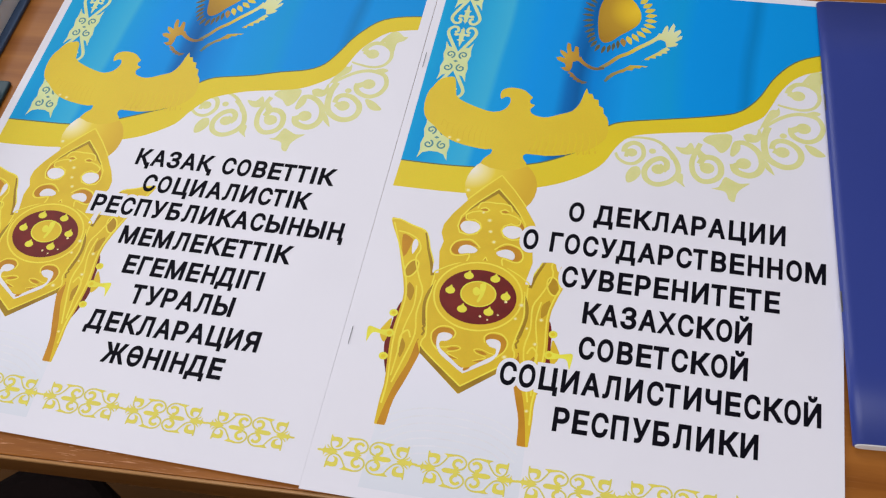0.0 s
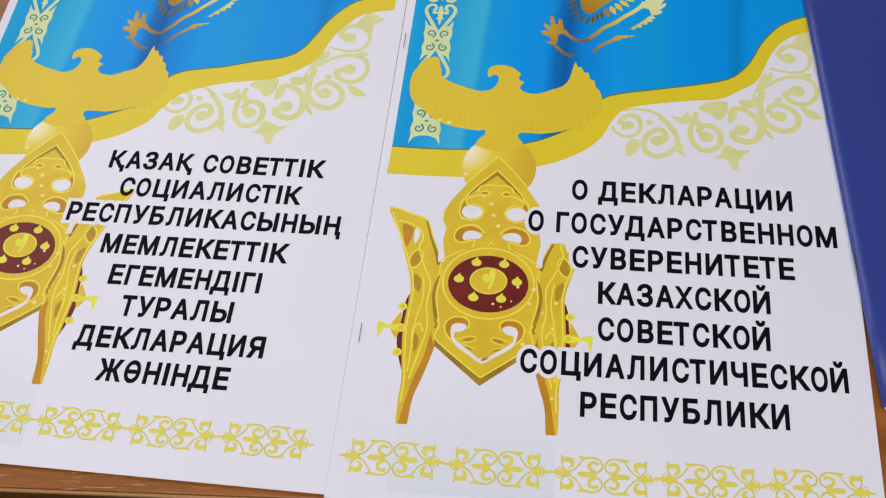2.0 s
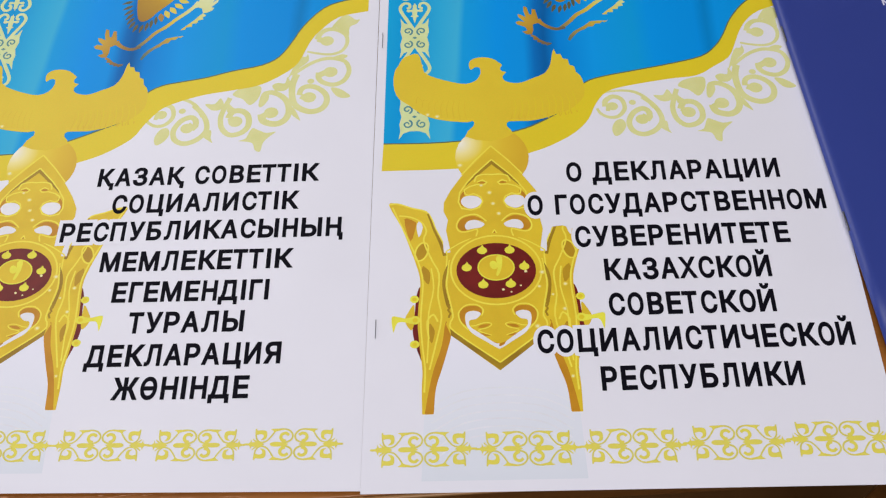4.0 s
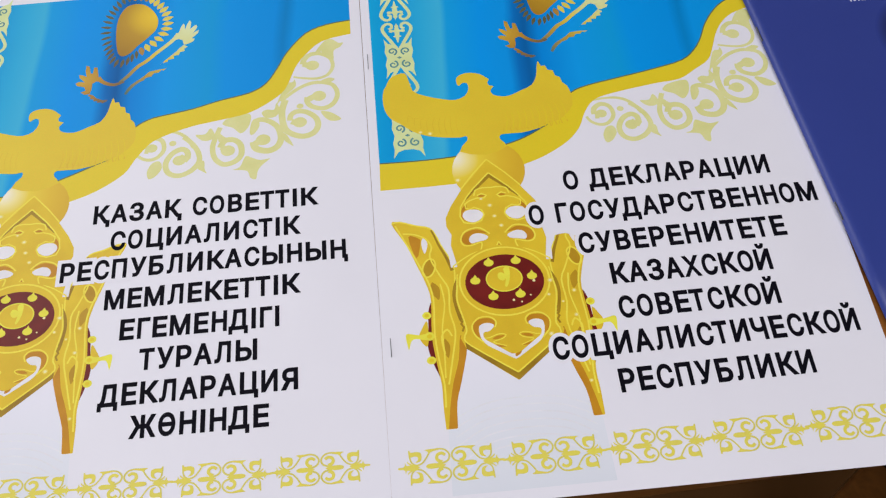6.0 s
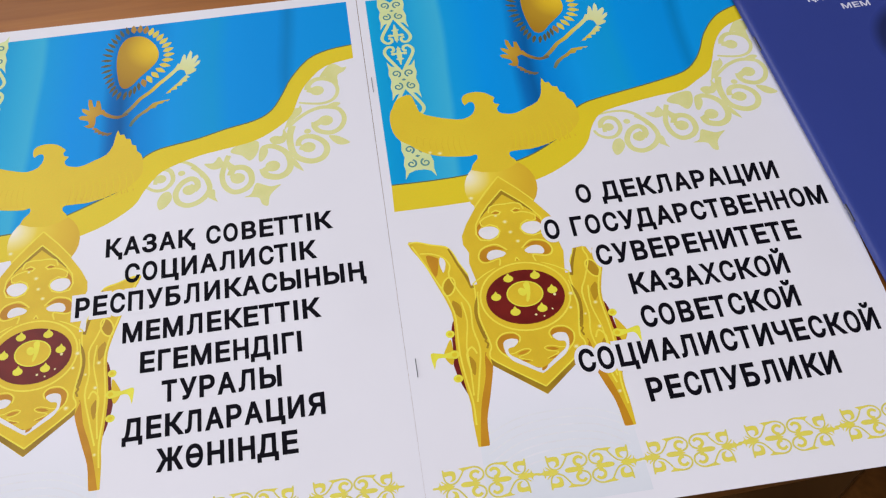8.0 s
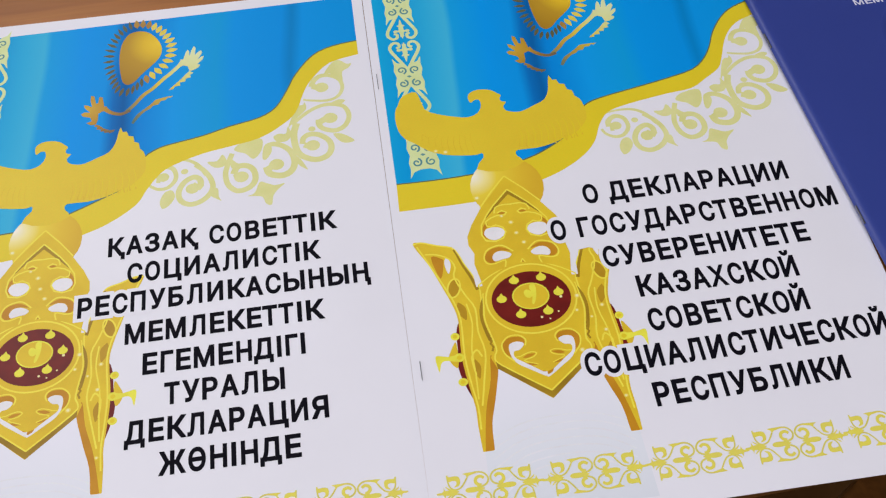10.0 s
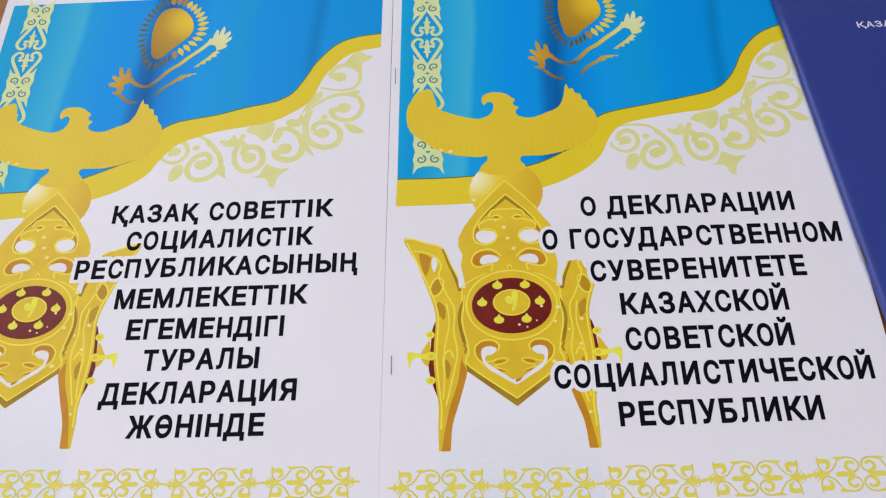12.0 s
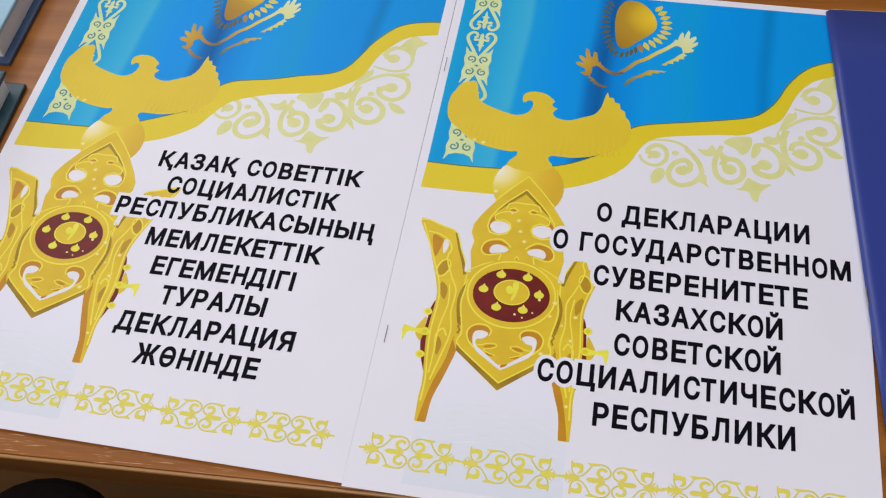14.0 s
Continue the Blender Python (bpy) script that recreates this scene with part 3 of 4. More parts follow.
def sun_and_eagle(cover, put, top):
    disc = curve([(91.6, 282), (96, 280.2), (99.8, 275.9), (102.2, 270.8), (102.6, 265.9), (101.2, 261.5), (97.5, 256.7), (93.3, 252.1), (89.7, 247.4), (86.3, 245.5), (83.8, 247.6), (82.5, 253), (81.6, 261.1), (81.7, 269.1), (83.1, 275.7), (86.3, 280.8)])
    px, py = put(101, 272)
    Print(put).fill(disc).lay("sun_print", radial_ink("sun_ink", px, py, 34, [(0.0, ink(218, 184, 42)), (0.22, ink(204, 168, 36)), (0.45, ink(172, 134, 34)), (0.75, ink(156, 118, 30)), (1.0, ink(140, 100, 30))]), cover, 3)
    # a ring of rays that follows the disc: broad drops where the fold is lit, thin dark ones in its shade
    hx, hy = 91.8, 264.2
    steps = [0.0]
    for p, q in zip(disc, disc[1:] + disc[:1]):
        steps.append(steps[-1] + math.dist(p, q))
    light, dull, dark = Print(put), Print(put), Print(put)
    count = 36
    for k in range(count):
        at = steps[-1] * (k + 0.4) / count
        i = max(j for j in range(len(disc)) if steps[j] <= at)
        p, q, f = disc[i], disc[(i + 1) % len(disc)], (at - steps[i]) / (steps[i + 1] - steps[i])
        dx, dy = p[0] + (q[0] - p[0]) * f - hx, p[1] + (q[1] - p[1]) * f - hy
        d = math.hypot(dx, dy)
        a, b = 1 + 2.4 / d, 1 + 8.2 / d
        if put(hx + dx * b, hy + dy * b)[1] > top:
            continue
        lit = dx > 1.5 or (dx > -2 and dy > 0)
        tone = light if dx > 4 else dull if lit else dark
        tone.fill(leaf(hx + dx * a, hy + dy * a, hx + dx * b, hy + dy * b, 2.9 if lit else 1.8))
    light.lay("sun_ray", printed("lit_ray_ink", ink(212, 196, 88), ink(206, 184, 66)), cover, 3)
    dull.lay("sun_ray", M_BRONZE, cover, 3)
    dark.lay("sun_ray", printed("shaded_ray_ink", ink(84, 92, 72), ink(92, 82, 46)), cover, 3)
    # the eagle's lit wing: arm, spread tips, a row of feathers, and the body below
    wing = Print(put)
    wing.line(curve([(86.1, 228), (90.1, 232.4), (94.1, 237.7), (98.7, 241.5), (103.3, 246.6), (107.9, 251.1), (111.7, 255.5), (113.4, 258.9)], False), 1.9, 2.2)
    wing.fill([(110.9, 253.7), (113.6, 259.6), (114.7, 263.8), (115.7, 265.6), (116.4, 264.4), (116.6, 261.1), (117.6, 265), (118.8, 267.8), (119.7, 266.1), (119.3, 261.4), (121, 263.4), (122.4, 264.3), (122.9, 262.6), (120.8, 258.1),
               (122.6, 259.9), (123.8, 260.3), (123.3, 258.1), (120.4, 254.9), (121.9, 254.4), (121.2, 252.7), (118.3, 251), (116.6, 250.8), (115.7, 254.1), (113.6, 254.9)])
    wing.fill([(116.6, 250.8), (118.5, 249.2), (116.8, 248.1), (117.2, 246.5), (114.8, 245.8), (114.4, 244), (111.9, 243.6), (112, 241.6), (109.2, 241.2), (108.8, 239.7), (106.4, 239.3), (105.1, 237.7), (107.1, 240.2), (109.9, 243.2), (112.7, 246.1), (114.7, 248.8)])
    wing.fill([(108.8, 235.4), (107.2, 234.1), (106.2, 234.6), (104.9, 233), (102.6, 232.7), (101.5, 230.7), (98.9, 230.1), (97.6, 228.4), (95.3, 227.1), (93.5, 225.3), (91.8, 223.1), (89.8, 219.8), (88.7, 220.3), (89.9, 223.4), (91.7, 226), (94.4, 228.3), (97.5, 230.9), (100.2, 233.9), (104.4, 234.9)])
    px, py = put(120, 264)
    wing.lay("eagle_wing_print", radial_ink("wing_ink", px, py, 52, [(0.0, ink(206, 212, 168)), (0.3, ink(200, 200, 130)), (0.5, ink(202, 180, 66)), (0.75, ink(168, 138, 56)), (1.0, ink(78, 104, 92))]), cover, 5.5)
    far = Print(put)
    arm = Print(put).line(curve([(88, 228.6), (83.9, 226.9), (80.2, 227.7), (76.9, 229.9), (75.2, 232.4)], False), 1.6, 2.4)
    far.fill([(77.4, 229.3), (75.4, 232.4), (74.2, 239.1), (72.6, 239.3), (72.3, 235.4), (71.2, 235.3), (70.2, 240.1), (68.6, 240.7), (68.5, 237.2), (69.4, 233.3), (67.1, 234.6), (65.5, 234.9), (66, 232.8), (68.7, 229.9), (65.9, 230.3), (64.3, 229.3),
              (65.2, 227.7), (68.9, 226.5), (69.7, 224.3), (67.2, 223.2), (69.3, 221.7), (71.8, 221.8), (72.6, 224.8), (72.6, 228.5), (74.6, 229.8)])
    far.fill([(71.8, 221.8), (71, 220.7), (72.6, 219.9), (72.2, 218.6), (74.3, 218.2), (74, 217.1), (76.1, 216.9), (75.9, 216), (78.2, 216), (78.3, 215.3), (80.4, 216.2), (81.1, 217.3), (78.4, 217.4), (75.6, 218.8), (73.5, 221)])
    px, py = put(67, 232)
    far_ink = radial_ink("far_wing_ink", px, py, 26, [(0.0, ink(190, 154, 50)), (0.35, ink(170, 128, 40)), (0.65, ink(128, 98, 50)), (1.0, ink(70, 84, 84))])
    far.lay("eagle_wing_print", far_ink, cover, 6.2)
    arm.lay("eagle_wing_print", far_ink, cover, 7.4)


def ornament_strip(cover, put):
    """Blocks of four curls and pairs of hearts in turn, down the flag's edge."""
    body, curls, cx = Print(put), Print(put), 20.4
    for k in range(3):
        y = 183 + 50 * k
        half = [(0, 6.4), (2.6, 8.8), (5.2, 9.8), (7.2, 13.2), (6.7, 8.2), (7.2, 4.4), (6.2, 0), (7.2, -4.4), (6.7, -8.2), (7.4, -13.4), (5.2, -9.8), (2.6, -8.8), (0, -6.4)]
        body.fill([(cx + u, y + v) for u, v in half] + [(cx - u, y + v) for u, v in half[-2:0:-1]])
        for sx in (-1, 1):
            for sy in (-1, 1):
                f = lambda pts: [(cx + sx * u, y + sy * v) for u, v in pts]
                curls.line(f(spiral(3.4, 4.4, 2.5, 0.55, 250, -190, 18)), 0.95, 0.7)
            if k == 2:
                continue
            for m in (-1, 1):
                g = lambda pts: [(cx + sx * u, y + 25 + m * v) for u, v in pts]
                body.line(g(curve([(0.2, 20.2), (3.4, 14), (6.9, 7.2), (7.2, 3.8), (5.2, 1.4), (2.9, 1.9), (2.5, 4.2), (4.1, 5.0)], False, 3)), 1.9, 1.4)
                body.fill(g(oval(3.0, 6.6, 1.2, 1.0, 0, 12)))
        curls.fill([(cx - 1.3, y), (cx, y - 0.8), (cx + 1.3, y), (cx, y + 0.8)])
        if k < 2:
            for m in (-1, 1):
                g = lambda pts: [(cx + u, y + 25 + m * v) for u, v in pts]
                body.fill(g(leaf(0, 1.6, 0, 15, 2.6))).fill(g(oval(0, 6.6, 3.2, 0.8))).fill(g(oval(0, 10.4, 2.0, 0.75))).fill(g(oval(0, 3.4, 1.1, 1.1, 0, 10)))
    body.fill([(cx - 3, 174.4), (cx + 3, 174.4), (cx + 1, 178), (cx - 1, 178)])
    body.lay("ornament_strip_print", M_CREAM, cover, 2, "cream scroll ornament along the flag", True)
    curls.lay("ornament_curl_print", M_CURL, cover, 5.3, "", True)


def monument(cover, put):
    # side wings with legs
    for k, side in enumerate(both(SIDE)):
        Print(put).fill(clean(curve(side, True, 3))).lay("side_wing_print", M_GOLD, cover, 5)
    for panel in both([(32.4, 107.5), (38, 108), (38, 70), (33.4, 71), (32, 80), (31.6, 96)]):
        Print(put).fill(panel).lay("side_wing_print", M_GOLD, cover, 4.5)
    shade, pale, holes, amber = Print(put), Print(put), Print(put), Print(put)
    for f in (lambda q: q, lambda q: [(2 * AXIS - x, y) for x, y in q]):
        shade.fill(f(clean(curve([(36, 69), (33.6, 74), (31.8, 63), (28.3, 52), (26.1, 42), (24.8, 34), (24.6, 32.8), (25.1, 32.6), (27.7, 32.6), (28.1, 32.8), (28.3, 34), (29.2, 44), (32.3, 54.3)], True, 3))))
        shade.fill(f(curve([(21, 122), (18.6, 114), (15.8, 125.6), (20.4, 124.2)], True, 3)))
        amber.fill(f(oval(23.5, 108.5, 2.2, 4.3, -18)))
        amber.fill(f(leaf(24.2, 101, 26.4, 92, 4)))
        amber.fill(f(leaf(27, 73, 27.6, 64, 3.2)))
        holes.fill(f(curve([(22.6, 124.4), (24, 121), (22.4, 116), (21.4, 119.4), (21.4, 122.6)], True, 3)))
        pale.line(f(curve(SIDE[:2] + SIDE[2:9], False, 3)), 0.7)
        pale.line(f(curve([(10.4, 132), (15, 121), (19.6, 109.5), (22.6, 101), (24, 92), (23, 75.4), (23.8, 62), (24.8, 52), (24.4, 42)], False, 3)), 0.75)
        pale.line(f(curve([(13.4, 127.4), (18.6, 126.6), (23.6, 123.6), (25.6, 119), (24.4, 113.8), (28, 104), (31, 97), (30.4, 86), (31.8, 76), (29.4, 64), (26.6, 52)], False, 3)), 0.75)
        pale.line(f(oval(23.5, 108.5, 2.7, 4.8, -18) + oval(23.5, 108.5, 2.7, 4.8, -18)[:1]), 0.7)
        pale.line(f(curve([(27.6, 100), (28.6, 90), (26.4, 78), (26.2, 66), (25.6, 55)], False, 3)), 0.65)
        pale.line(f(curve([(30.2, 74), (28.4, 77.4), (25.8, 74), (26.4, 66)], False, 3)), 0.8)
    shade.lay("leg_print", M_SHADE, cover, 6)
    amber.lay("wing_opening_print", M_DEEP, cover, 6)
    holes.lay("wing_opening_print", M_WHITE, cover, 6)
    pale.lay("wing_rim_print", M_PALE, cover, 7)
    # horse heads on the flanks
    flank, bead, mane, stud = Print(put), Print(put), Print(put), Print(put)
    for f in (lambda q: q, lambda q: [(2 * AXIS - x, y) for x, y in q]):
        flank.fill(f(curve([(22.8, 91), (21.2, 86.5), (20.6, 79), (19.6, 70), (21.2, 62), (22.6, 57.8), (23.4, 56.4), (23.4, 66), (23.2, 76), (22.8, 84.3)], True, 3)))
        bead.fill(f(oval(20.4, 84.9, 1.9, 1.8))).fill(f(oval(20.7, 74.9, 2.1, 2.0))).fill(f(oval(20.5, 63.6, 2.0, 1.8)))
        # neck and breast, then the outstretched head with its muzzle hanging
        mane.fill(f(curve([(20.2, 82.3), (17.6, 78.4), (16.4, 75.6), (17.0, 72.8), (19.0, 70.2), (20, 72), (20.4, 76.4)], True, 3)))
        bead.fill(f(curve([(20.8, 76.3), (16.2, 75.9), (11.9, 77.0), (10.7, 75.9), (11.1, 71.8), (11.6, 69.2), (12.5, 72.4), (13.8, 74.1), (16.5, 74.0), (19.6, 73.2)], True, 2)))
        stud.fill(f(oval(20.4, 84.9, 1.0, 0.9))).fill(f(oval(20.7, 74.9, 1.1, 1.0))).fill(f(oval(20.5, 63.6, 1.0, 0.9)))
    flank.lay("flank_print", M_RED, cover, 4)
    mane.lay("horse_print", M_GOLD, cover, 5.6)
    bead.lay("horse_print", M_LIME, cover, 6.4)
    stud.lay("horse_print", M_BAND, cover, 7.2)
    # orb below the bird
    Print(put).fill(oval(56.1, 159, 17, 17.2)).lay("orb_print", orb_ink(*put(41, 167)), cover, 6)
    half, mirror = both(TOWER)
    Print(put).fill(half + mirror[::-1][1:-1]).lay("tower_print", M_GOLD, cover, 8)
    edge = Print(put)
    for f in (lambda q: q, lambda q: [(2 * AXIS - x, y) for x, y in q]):
        edge.fill(f([(35.6, 67.5), (55.7, 51.2), (55.7, 54.4), (35.4, 70.6)]))
        edge.fill(f(curve([(36.2, 104), (33.1, 97.9), (32.3, 90.8), (34.1, 81), (35.2, 82), (33.6, 91), (34.6, 98), (37, 103)], True, 3)))
        edge.fill(f([(55.7, 157.2), (47.7, 149.0), (44.0, 144.3), (43.4, 142.6), (47.9, 147.2), (55.7, 154.6)]))
    for f in (lambda q: q, lambda q: [(2 * AXIS - x, y) for x, y in q]):
        edge.line(f(curve([(26.2, 128.2), (27.6, 124.4), (29.0, 119.8), (31.8, 112.8), (33.6, 106.2)], False, 3)), 0.7, 1.6)
        edge.line(f([(35.4, 84.4), (34.6, 82.6), (35.8, 81.2), (34.6, 79.4), (35.6, 77.8), (34.8, 75.8)]), 0.7, 0.9)
    edge.lay("tower_edge_print", M_OLIVE, cover, 9)
    crescents, white, rims = Print(put), Print(put), Print(put)
    for f in (lambda q: q, lambda q: [(2 * AXIS - x, y) for x, y in q]):
        white.fill(f(curve([(41.2, 134.2), (42.4, 136.7), (45.5, 137.5), (48.9, 136.8), (50.6, 134.4), (49.0, 131.8), (45.7, 130.5), (42.7, 131.7)], True, 3)))
        white.fill(f(curve([(42.7, 121.4), (44.2, 123.8), (47.5, 124.4), (51.3, 122.5), (50.1, 120.6), (46.8, 120.0), (43.6, 119.4)], True, 3)))
        white.fill(f(curve([(33.0, 115.3), (33.9, 113.4), (35.0, 110.6), (34.5, 108.7), (33.2, 107.9)], True, 3)))
        crescents.fill(f(curve([(39.4, 121.3), (40.9, 124.7), (44.2, 126.3), (47.5, 126.4), (51.3, 124.0), (47.5, 124.6), (43.8, 123.8), (42.7, 120.9), (43.6, 119.0), (41.1, 118.9)], True, 3)))
        crescents.fill(f(curve([(40.4, 133.6), (40.9, 137.4), (43.2, 140.4), (43.6, 138.4), (42.0, 136.6), (41.3, 134.4), (42.0, 131.6)], True, 3)))
        crescents.fill(f(leaf(49.2, 144.6, 53.0, 144.6, 1.3)))
        rims.line(f([(55.7, 165.2), (48.3, 157.2), (41.8, 149.0)]), 0.7)
        rims.line(f([(55.7, 157.4), (47.7, 149.2), (44.0, 144.5), (40.8, 139.4), (40.1, 134.1), (41.5, 130.7), (45.7, 129.8), (49.4, 131.1), (51.0, 134.2), (50.1, 136.9), (47.1, 138.6), (44.7, 137.7), (43.2, 138.4), (42.9, 140.8), (45.3, 142.5), (48.7, 143.6), (52.1, 143.4), (53.2, 144.7), (51.2, 146.0), (49.0, 145.0)]), 0.7)
        rims.line(f(curve([(47.6, 144.9), (48.6, 148.0), (52.0, 149.1), (55.8, 148.9)], False, 3)), 0.7)
        rims.line(f(curve([(52.4, 123.6), (48.3, 127.2), (44.1, 127.1), (40.5, 125.2), (39.0, 121.3), (40.3, 118.6), (43.6, 118.3), (48.1, 119.5), (47.4, 115.4)], False, 3)), 0.7)
        rims.line(f(curve([(34.1, 108.2), (39.7, 112.1), (44.5, 114.4), (48.2, 115.2), (49.4, 114.9), (53.5, 115.7), (55.7, 119.2)], False, 2)), 0.6)
        rims.line(f(curve([(35.6, 104), (34.8, 97.9), (34.2, 90.8), (36, 81), (36.6, 76), (35.4, 73), (37.4, 69), (55.7, 54.8)], False, 3)), 0.7)
        # scrolls and leaves cut through the shield
        crescents.fill(f(curve([(39.5, 76.0), (39.8, 78.7), (42.4, 80.9), (46.8, 81.0), (48.8, 79.3), (48.5, 77.1), (47.6, 78.0), (45.3, 79.0), (42.5, 78.0), (41.5, 75.2), (42.3, 71.9), (40.4, 73.4)], True, 3)))
        white.fill(f(curve([(41.8, 76.5), (42.9, 78.3), (45.7, 78.8), (48.0, 78.0), (48.1, 76.7), (46.2, 74.9), (43.8, 74.4), (43.3, 72.8), (44.2, 70.9), (46.7, 69.0), (49.9, 66.6), (53.9, 63.6), (55.7, 63.2), (55.7, 60.8), (49.2, 65.0), (44.4, 68.4), (42.2, 72.0)], True, 3)))
        crescents.fill(f(leaf(47.0, 71.0, 52.2, 72.2, 1.5)))
        crescents.fill(f(leaf(47.9, 68.0, 52.2, 67.0, 1.2)))
        crescents.fill(f(curve([(53.0, 64.2), (53.9, 62.8), (55.7, 62.0), (55.7, 63.2), (54.2, 63.8)], True, 3)))
        rims.line(f(curve([(48.7, 76.5), (49.4, 79.3), (46.8, 81.7), (42.4, 81.6), (39.4, 78.8), (39.1, 75.8), (40.4, 72.7), (43.2, 69.8)], False, 3)), 0.65)
        rims.line(f(curve([(43.6, 71.6), (46.0, 71.8), (47.4, 72.4), (50.6, 73.2), (52.8, 72.4), (51.2, 70.8), (47.4, 69.8), (48.4, 68.8), (52.6, 67.2)], False, 3)), 0.45)
    crescents.fill([(53.4, 115.6), (55.7, 118.6), (58.0, 115.6), (55.7, 116.0)])
    crescents.lay("tower_opening_print", M_SHADE, cover, 9.6)
    white.lay("tower_opening_print", M_WHITE, cover, 10)
    rims.lay("tower_rim_print", M_PALE, cover, 11)
    # medallion
    Print(put).fill(oval(AXIS, 99, 20.6, 18.4)).lay("medallion_print", M_GOLD, cover, 12.5)
    ring = oval(AXIS, 98.8, 19.6, 17.2, 0, 40)
    Print(put).line(ring + ring[:1], 0.8).lay("medallion_print", M_PALE, cover, 13.5)
    Print(put).fill(oval(AXIS, 98.4, 17.2, 13.8, 0, 40)).lay("medallion_print", M_RED, cover, 14.5, "maroon enamel field of the medallion")
    Print(put).fill(oval(AXIS, 99.8, 8.0, 6.5)).lay("medallion_print", M_GOLD, cover, 15.5)
    beads = Print(put)
    ring = oval(AXIS, 99.8, 7.8, 6.3)
    beads.line(ring + ring[:1], 0.6)
    for x, y in ((49.9, 108.8), (61.9, 108.8), (43, 100.3), (67.9, 100.4), (49.9, 91.7), (61.7, 91.8)):
        beads.fill(oval(x, y - 0.4, 2.2, 1.8)).fill([(x - 1.1, y + 0.9), (x + 1.1, y + 0.9), (x + 0.2, y + 2.6)])
    beads.fill(oval(AXIS - 1.0, 101, 1.7, 2.2, 20)).fill(curve([(55.8, 104.8), (58.4, 105.4), (58.2, 100), (56.6, 95.8), (55.6, 96.2), (56.4, 100)], True, 3))
    beads.lay("bead_print", M_LIME, cover, 16.5)
    # bird on top
    bird = curve(BIRD_HEAD + BIRD_WING + BIRD_TAIL, True, 2)
    Print(put).fill(bird).lay("bird_print", M_BIRD, cover, 7.6, "golden spread-winged bird figure")
    feather = Print(put)
    for k in range(9):
        feather.line(curve([(66 + 3.4 * k, 180.8 + 0.25 * k), (67 + 3.4 * k, 186 + 0.3 * k), (66.5 + 3.2 * k, 192)], False, 3), 0.35, 0.15)
        feather.line(curve([(45 - 3.0 * k, 181 + 0.16 * k * k), (44 - 2.8 * k, 187 + 0.13 * k * k), (44.5 - 2.6 * k, 193)], False, 3), 0.35, 0.15)
    for k in range(11):
        x, y = 68.5 + 2.75 * k, 180.2 + 0.04 * k * k
        feather.line([(x + 0.9, y + 3.0), (x + 1.6, y - 0.2)], 0.3, 0.7)
    feather.lay("feather_print", M_GOLD, cover, 8, "", True)
    light = Print(put)
    for k in range(10):
        light.line(curve([(67.4 + 3.3 * k, 181.6 + 0.4 * k), (68.6 + 3.2 * k, 187 + 0.45 * k), (68.2 + 3.1 * k, 192 + 0.5 * k)], False, 3), 0.5, 0.2)
    light.line(curve([(66.5, 172), (63.6, 176.6), (65, 179.6), (74.4, 179.8), (82.5, 181.5), (88, 183.8)], False, 3), 0.5, 0.4)
    light.lay("feather_print", M_BAND, cover, 11.6, "", True)
    glint, halo = Print(put), Print(put)
    for x, y, r in ((26.5, 184.4, 0.7), (31, 183.2, 0.8), (41.2, 154.5, 0.9), (50.6, 143, 0.6), (54.2, 139, 0.8), (55.6, 133, 0.7), (58, 127.6, 0.7), (68.4, 97.6, 0.8), (66, 90.6, 0.5), (61.8, 87.6, 0.5), (58.4, 88.8, 0.7),
                    (73.8, 90, 0.6), (75.4, 97, 0.8), (79.4, 86, 0.5), (85, 91, 0.7), (84, 79, 0.7), (72, 71, 0.8), (85, 48, 0.6)):
        glint.fill(oval(x, y, 0.85 * r, 0.8 * r, 0, 10))
        if math.hypot((x - AXIS) / 17.2, (y - 98.4) / 13.8) > 1.05:
            halo.fill(oval(x, y, 1.6 * r, 1.4 * r, 0, 12))
    halo.lay("sparkle_print", printed("glow_ink", ink(222, 202, 92), ink(216, 194, 76)), cover, 17.4, "", True)
    glint.lay("sparkle_print", printed("sparkle_ink", ink(228, 220, 168), ink(226, 214, 150)), cover, 18.4, "", True)


